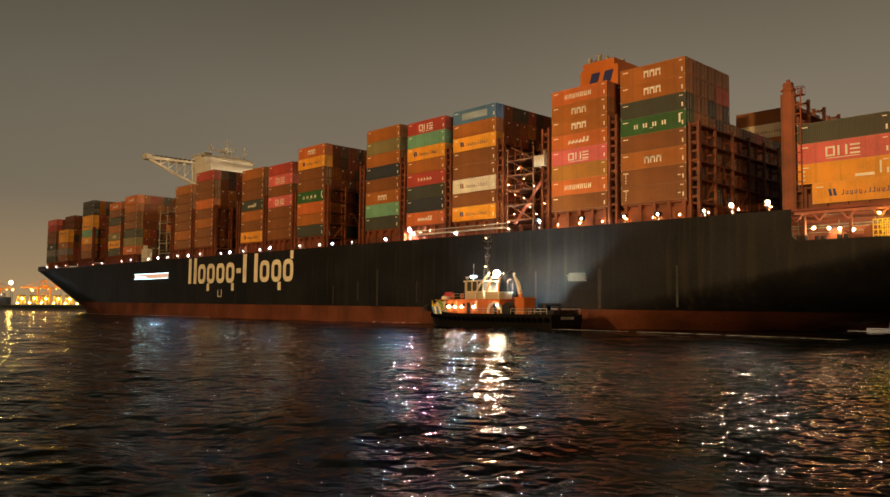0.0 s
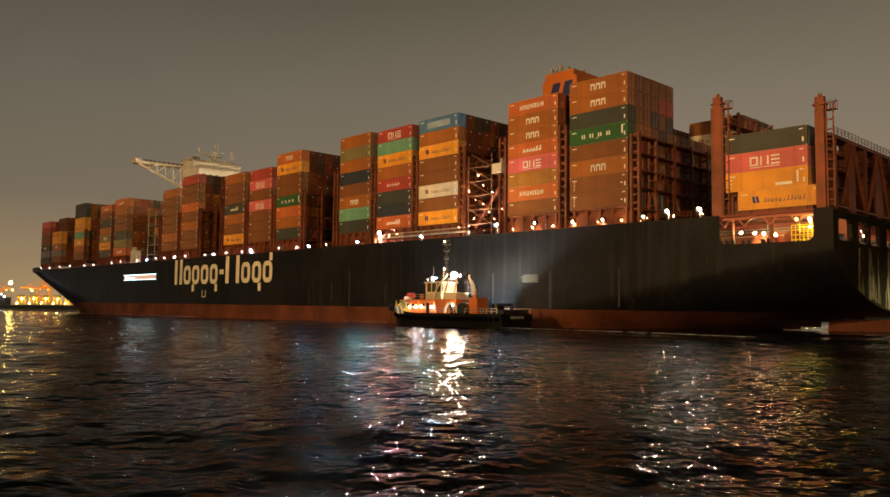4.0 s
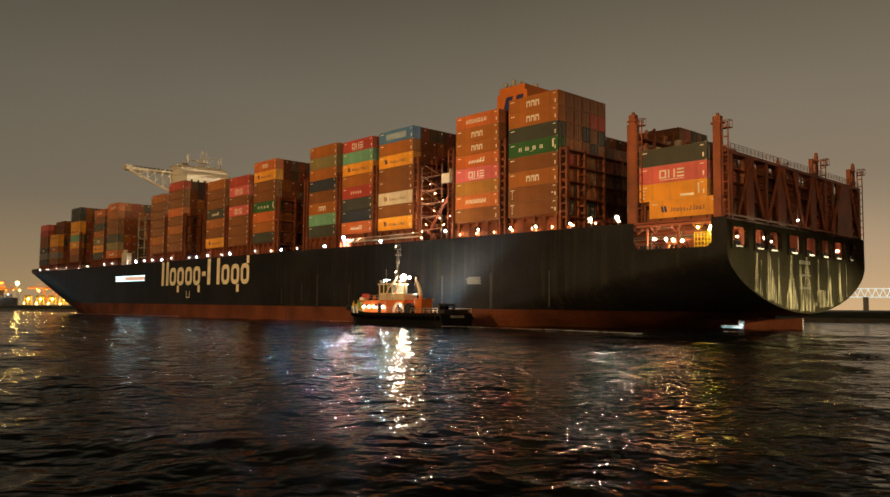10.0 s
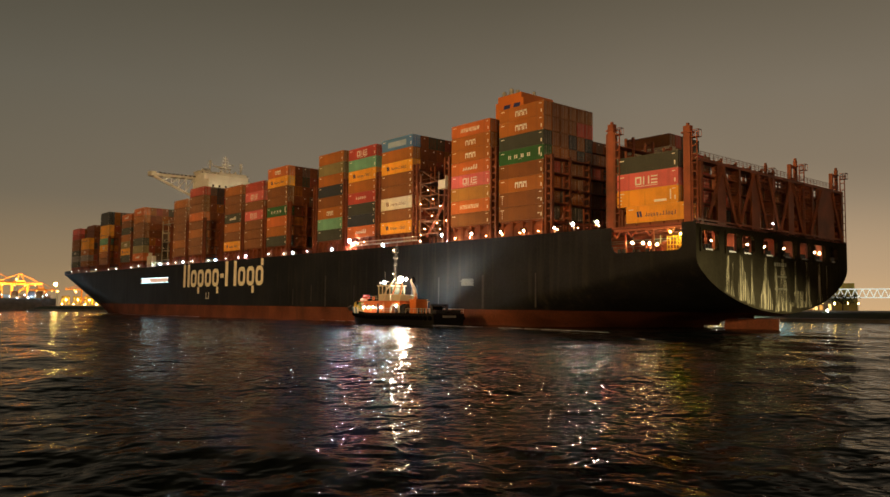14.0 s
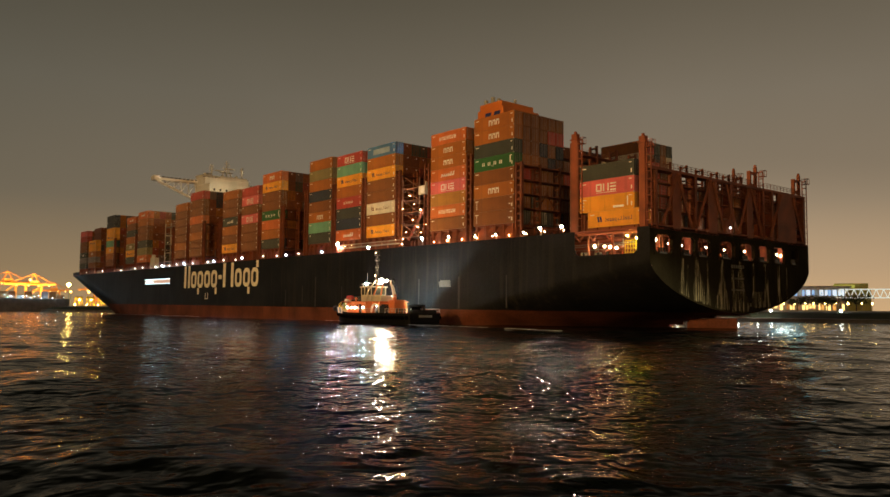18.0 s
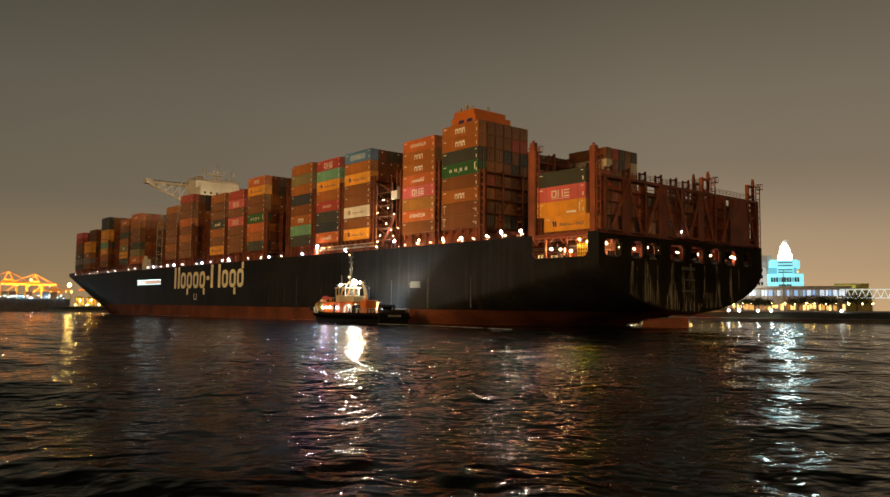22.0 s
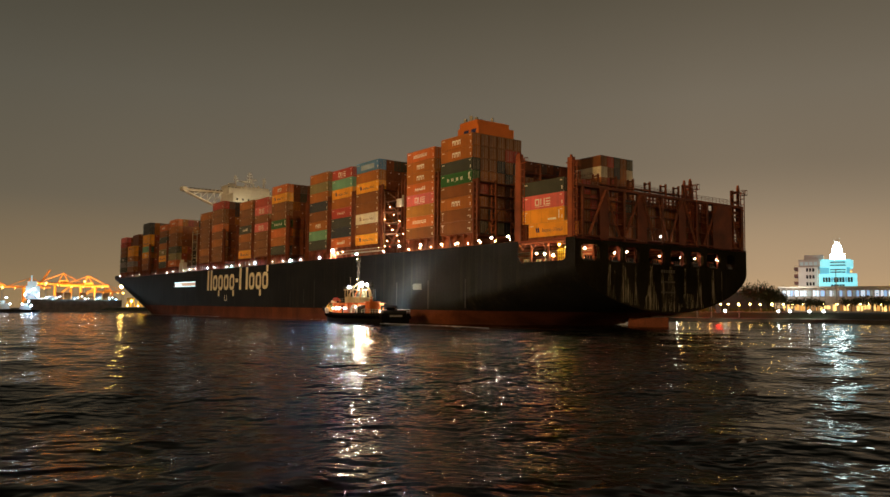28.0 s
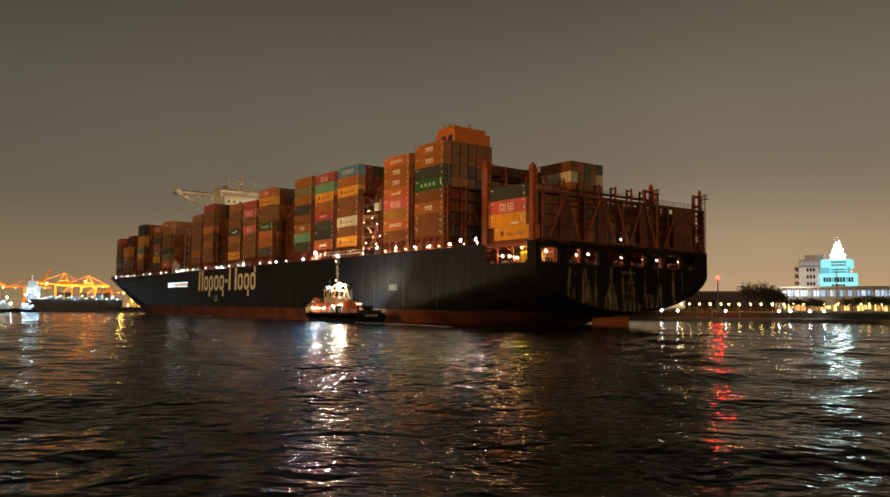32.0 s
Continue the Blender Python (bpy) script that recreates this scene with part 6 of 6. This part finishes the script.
annex = turned("yellow_lit_annex", "low annex washed in yellow light", "building", -30.0, 372, 2.5)
# yellow light on the annex is put into wall colour and frieze glow
part("annex_wall", Geo().box(-7, 0, 0, 9, 12, 10.5).box(-5, 1, 10.5, 8, 12, 13.2), mat("yellow_lit_wall", (0.6, 0.46, 0.1), 0.7), annex)
part("glowing_frieze", Geo().box(-5.2, 0.8, 11.2, 3.0, 0.98, 12.6), glow("yellow_frieze_glow", (0.75, 0.68, 0.12), 0.45), annex)
truss = turned("white_truss_bridge", "white lit truss footbridge on the far bank", "bridge", -32.6, 352, 4)
g = Geo()
for k in range(16):
    g.bar((-20 + 2.6 * k, 0, 5.2), (-18.7 + 2.6 * k, 0, 8.6), 0.16, 4).bar((-18.7 + 2.6 * k, 0, 8.6), (-17.4 + 2.6 * k, 0, 5.2), 0.16, 4)
g.bar((-20, 0, 5.2), (21.6, 0, 5.2), 0.22, 4).bar((-18.7, 0, 8.6), (21, 0, 8.6), 0.22, 4)
# bars glow by themselves in place of white light falling on the truss
part("truss", g, glow("white_glowing_truss", (0.85, 0.88, 0.75), 0.7), truss)
for x in (-20, 8):
    part("pier", Geo().box(x, -0.8, 0, x + 2, 0.8, 5.2), CONCRETE, truss)

# promenade lamps and path lamps: posts with glowing heads
rnd = random.Random(21)
for k in range(24):
    az = -16.2 - 0.66 * k + rnd.uniform(-0.12, 0.12)
    ob = turned("promenade_lamp", "amber globe lamp on a short post", "street lamp", az, 312 + (24 if k > 10 else 0), 3.4 + (0.4 if k > 10 else 0), "promenade lamps")
    part("post", Geo().bar((0, 0, 0), (0, 0, 2.6), 0.08, 6), CONCRETE, ob)
    part("globe", Geo().ball((0, 0, 2.9), 0.3 if k % 3 else 0.42, 8, 5), PROM, ob)
for az in (-19.2, -22.6, -23.3, -24.5, -25.35, -16.0, -14.9, -29.6):
    ob = turned("path_lamp", "white floodlight low on the grass bank", "street lamp", az, 292, 2.6, "path lamps")
    part("post", Geo().bar((0, 0, 0), (0, 0, 0.9), 0.1, 6), CONCRETE, ob)
    part("lamp_head", Geo().ball((0, 0, 1.2), 0.42, 8, 5), COLD, ob)
for az, h in ((-17.35, 3.4), (-18.3, 4.2), (-20.1, 1.6)):
    ob = turned("bank_post", "slim lit post on the sea wall", "post", az, 286, 1.6)
    part("post", Geo().bar((0, 0, 0), (0, 0, h), 0.16, 6), mat("white_post_paint", (0.6, 0.56, 0.48), 0.6), ob)


# clipped hedge behind the promenade lamps, their light put into its leaf colour
g = Geo()
rnd = random.Random(77)
for k in range(1500):
    a, d = -14.5 - 8.6 * rnd.random(), 316 + rnd.uniform(0, 1.6)
    p = Vector(polar(a, d + (24 if a < -23.3 else 0), 3.5 + (0.4 if a < -23.3 else 0) + rnd.uniform(0, 1.3)))
    u = Vector((rnd.gauss(0, 1), rnd.gauss(0, 1), rnd.gauss(0, 1))).normalized() * 0.35
    c = Vector((rnd.gauss(0, 1), rnd.gauss(0, 1), rnd.gauss(0, 1))).normalized() * 0.25
    g.add([p - u, p + c, p + u, p - c], [(0, 1, 2, 3)])
tagged(new("hedge", g.mesh("hedge", mat("lit_hedge_leaves", (0.12, 0.13, 0.03), 0.7, 0, 0.4, 2))), "clipped hedge behind the promenade lamps", "hedge", "", "stuff")


def tree(az, d, h, w, palm=False, z=3.6):
    ob = turned("tree", "dark broad-leaved tree on the promenade" if not palm else "small dark palm-like tree by the podium", "tree", az, d, z, "shore trees")
    r = random.Random(int(abs(az) * 100))
    g = Geo().bar((0, 0, 0), (0.1, 0, h * 0.5), 0.22, 6, 0.14)
    tips = []
    for k in range(7):
        a = k * 0.9 + r.random()
        tip = (math.cos(a) * w * 0.4, math.sin(a) * w * 0.3, h * r.uniform(0.62, 0.86))
        g.bar((0.1, 0, h * 0.42), tip, 0.1, 5, 0.03)
        tips.append(tip)
    part("trunk", g, BARK, ob)
    g = Geo()
    for k in range(1100 if h > 8 else 520):
        t = r.choice(tips)
        p = Vector((t[0] + r.gauss(0, w * 0.17), t[1] + r.gauss(0, w * 0.17), t[2] + r.gauss(-0.06, 0.12) * h))
        a = Vector((r.gauss(0, 1), r.gauss(0, 1), r.gauss(0, 1))).normalized() * r.uniform(0.2, 0.5) * (1.6 if h > 8 else 1.0)
        c = Vector((r.gauss(0, 1), r.gauss(0, 1), r.gauss(0, 1))).normalized() * 0.22
        g.add([p - a, p + c, p + a, p - c], [(0, 1, 2, 3)])
    part("crown", g, LEAF, ob)


for az, d, h, w in ((-21.1, 330, 11.5, 9), (-21.9, 332, 10.0, 8), (-22.5, 331, 8.6, 6), (-23.5, 330, 5.4, 5), (-24.3, 332, 6.0, 5), (-25.0, 330, 5.2, 5), (-27.0, 322, 5.6, 6), (-28.2, 318, 6.4, 7), (-28.8, 322, 6.0, 6), (-18.3, 330, 4.6, 5), (-17.0, 326, 4.4, 5), (-30.5, 318, 6.5, 8)):
    tree(az, d, h, w)

# ---------- container terminal beyond the bow ----------
GANTRY = mat("orange_lit_gantry_paint", (0.62, 0.25, 0.05), 0.6, 0, 0.2, 0.6)
SODIUM = glow("sodium_mast_lamp", (1.0, 0.55, 0.12), 9)
FAR_COOL = glow("cool_harbour_lamp", (0.5, 0.8, 1.0), 300)
GLARE = glow("glaring_sodium_lamp", (1.0, 0.58, 0.12), 105)
for az, watts in ((27.5, 1.7e5), (24.5, 1.7e5), (31, 1.2e5), (21, 1.0e5)):      # unseen lamps added to light the cranes, turned away from the camera
    flood("crane_fill_lamp", polar(az, 728, 12), polar(az, 800, 24), watts, 8, (1.0, 0.55, 0.14))


def gantry(az, d, boom_up, s=1.0, z=2.4):
    ob = turned("quay_gantry_crane", "orange-lit ship-to-shore gantry crane", "crane", az, d, z, "gantry cranes")
    g = Geo()
    for x in (-9, 9):
        for y in (0, 16):
            g.bar((x * s, y, 0), (x * s, y, 30 * s), 0.9, 4)
        g.bar((x * s, 0, 12 * s), (x * s, 16, 12 * s), 0.7, 4)
    g.bar((-9 * s, 0, 12 * s), (9 * s, 0, 12 * s), 0.8, 4).bar((-9 * s, 0, 12 * s), (9 * s, 0, 29 * s), 0.5, 4).bar((-9 * s, 0, 30 * s), (9 * s, 0, 30 * s), 0.9, 4)
    part("portal", g, GANTRY, ob)
    g = Geo().box(-34 * s, 6, 29 * s, 26 * s, 10, 31.2 * s)
    for k in range(14):
        g.bar(((-33 + 4.2 * k) * s, 6, 31.2 * s), ((-31 + 4.2 * k) * s, 6, 33 * s), 0.25, 4)
    part("girder", g, GANTRY, ob)
    g = Geo().bar((-7 * s, 8, 30 * s), (0, 8, 44 * s), 0.5, 4).bar((7 * s, 8, 30 * s), (0, 8, 44 * s), 0.5, 4).bar((0, 8, 44 * s), (-30 * s, 8, 31 * s), 0.3, 4).bar((0, 8, 44 * s), (24 * s, 8, 31 * s), 0.3, 4)
    if boom_up:
        g.bar((10 * s, 8, 31 * s), (24 * s, 8, 56 * s), 0.9, 4)
    part("apex_frame", g, GANTRY, ob)
    part("machine_house", Geo().box(-4 * s, 4, 31.2 * s, 6 * s, 12, 35 * s), GANTRY, ob)
    for x in (-20, -6, 6, 18):
        part("crane_lamp", Geo().ball((x * s, 5.5, 28.6 * s), 0.4, 6, 4), SODIUM, ob)


for az, d, up, s in ((26.9, 800, False, 0.74), (25.4, 780, False, 0.68), (28.8, 840, True, 0.66), (24.2, 900, False, 0.58), (21.4, 860, False, 0.6), (31.5, 820, False, 0.7)):
    gantry(az, d, up, s)
g = Geo()
for k in range(34):
    a = 16.5 + 0.6 * k
    p = polar(a, 720)
    g.box(p[0] - 6, p[1] - 3, -1, p[0] + 6, p[1] + 330, 2.4)
tagged(new("terminal_quay", g.mesh("terminal_quay", CONCRETE)), "far concrete container quay", "ground", "", "structure")
rnd = random.Random(8)
for az, z in ((23.33, 18.5), (23.2, 13.0), (22.1, 12.8), (30.4, 16), (27.9, 20), (25.6, 22), (20.4, 15), (19.2, 13)):
    ob = turned("terminal_light_mast", "tall mast with glaring sodium lamps", "street lamp", az, 700, 2.4, "terminal light masts")
    part("mast", Geo().bar((0, 0, 0), (0, 0, z), 0.25, 6), CONCRETE, ob)
    part("lamp_glass", Geo().ball((0, -0.5, z), 1.3 if az == 23.33 else 0.8, 10, 6), GLARE if az == 23.33 else SODIUM, ob)
# dolphin piers by the bow, the yellow light on them put into the paint
for az in (22.7, 22.0, 21.3, 20.6, 19.9, 19.2):
    ob = turned("mooring_dolphin", "yellow-lit mooring dolphin on piles", "dolphin", az, 690, 0, "mooring dolphins")
    g = Geo()
    for x in (-3, 0, 3):
        g.bar((x * 1.3, 0, -1), (x * 0.7, 0, 11), 0.4, 6)
    g.box(-4, -2, 3.0, 4, 2, 4.2).box(-3, -2, 10.4, 3, 2, 11.4)
    g.bar((-3.6, 0, 3.5), (3, 0, 10.5), 0.25, 4).bar((3.6, 0, 3.5), (-3, 0, 10.5), 0.25, 4)
    part("pile_frame", g, YELLOW, ob)
    part("work_lamp", Geo().ball((0.5, -1.8, 8.6), 0.5, 8, 5), GLARE, ob)
    part("work_lamp", Geo().ball((-2.5, -2.2, 5.0), 0.4, 8, 5), GLARE, ob)

# moored feeder ship
feeder = turned("feeder_ship", "small dark feeder ship moored with deck lights on", "ship", 26.2, 655, 0)
part("hull", Geo().prism([(-32, 0), (24, 0), (34, 7), (24, 14), (-32, 14)], -1, 9.2), mat("dark_grey_hull", (0.14, 0.12, 0.1), 0.6), feeder, "dark grey hull")
for k in range(9):
    part("deck_cargo", Geo().box(-18 + 5.4 * k, 1.5, 9.2, -13.2 + 5.4 * k, 12, 9.2 + (2.6, 5.2, 5.2, 2.6, 5.2, 2.6, 5.2, 5.2, 2.6)[k]), PAINT["brown"] if k % 3 else PAINT["grey"], feeder)
for k in range(22):
    part("deck_lamp", Geo().ball((-22 + 2.45 * k, -0.3, 9.6 + (k % 3) * 0.9), 0.11, 6, 4), FAR_COOL, feeder)
# house walls glow by themselves, standing in for floodlighting
house2 = part("accommodation", Geo().box(-33, 1, 9.2, -24, 13, 19).box(-32, 2, 19, -26, 12, 22.4).box(-30, 5, 22.4, -29, 6, 27), glow("glowing_white_house", (0.75, 0.95, 1.0), 0.5), feeder, "white accommodation, its floodlighting put into a glow")
for r in range(4):
    part("house_lamp", Geo().ball((-33.4 + 2.8 * r, 0.6, 12.5 + 2.2 * (r % 3)), 0.3, 6, 4), FAR_COOL, feeder)
for r in range(4):      # rows of lit cabin windows
    for c in range(6):
        part("cabin_window", Geo().box(-32.4 + 1.4 * c, 0.9, 10.3 + 2.3 * r, -31.6 + 1.4 * c, 0.98, 11.4 + 2.3 * r), DARK if (r * 5 + c * 3) % 4 == 0 else WINLIT, feeder)
# small craft off the quay
for az, d, s, m in ((30.2, 520, 1.0, FAR_COOL), (28.9, 560, 0.8, FAR_COOL)):
    boat = turned("service_launch", "small service launch with bright cool lights", "boat", az, d, 0, "service launches")
    part("hull", Geo().prism([(-8 * s, -2), (5 * s, -2), (9 * s, 0.2), (5 * s, 2.4), (-8 * s, 2.4)], -0.5, 2.0 * s), RUBBER, boat)
    part("cabin", Geo().box(-5 * s, -1.4, 2 * s, 2 * s, 1.8, 5.2 * s).box(-3 * s, -1, 5.2 * s, 0, 1.4, 7 * s), WHITE, boat)
    for x, z in ((-4, 6.5), (0.5, 8.6), (2.6, 5.2)):
        part("boat_lamp", Geo().ball((x * s, -1.8, z * s), 0.28, 8, 5), m, boat)


# ---------- movement ----------
def motions():
    times = [0, 4, 8, 12, 16, 20, 24, 28, 32]
    for ob, place in RIDERS:
        s = ob.scale.copy()
        walk(ob, [(t, ship_pose(t) @ place) for t in times])
        ob.scale = s
    walk(sea, [(t, pose(-0.25 * t, -0.32 * t, 0)) for t in (0, 16, 32)])


motions()
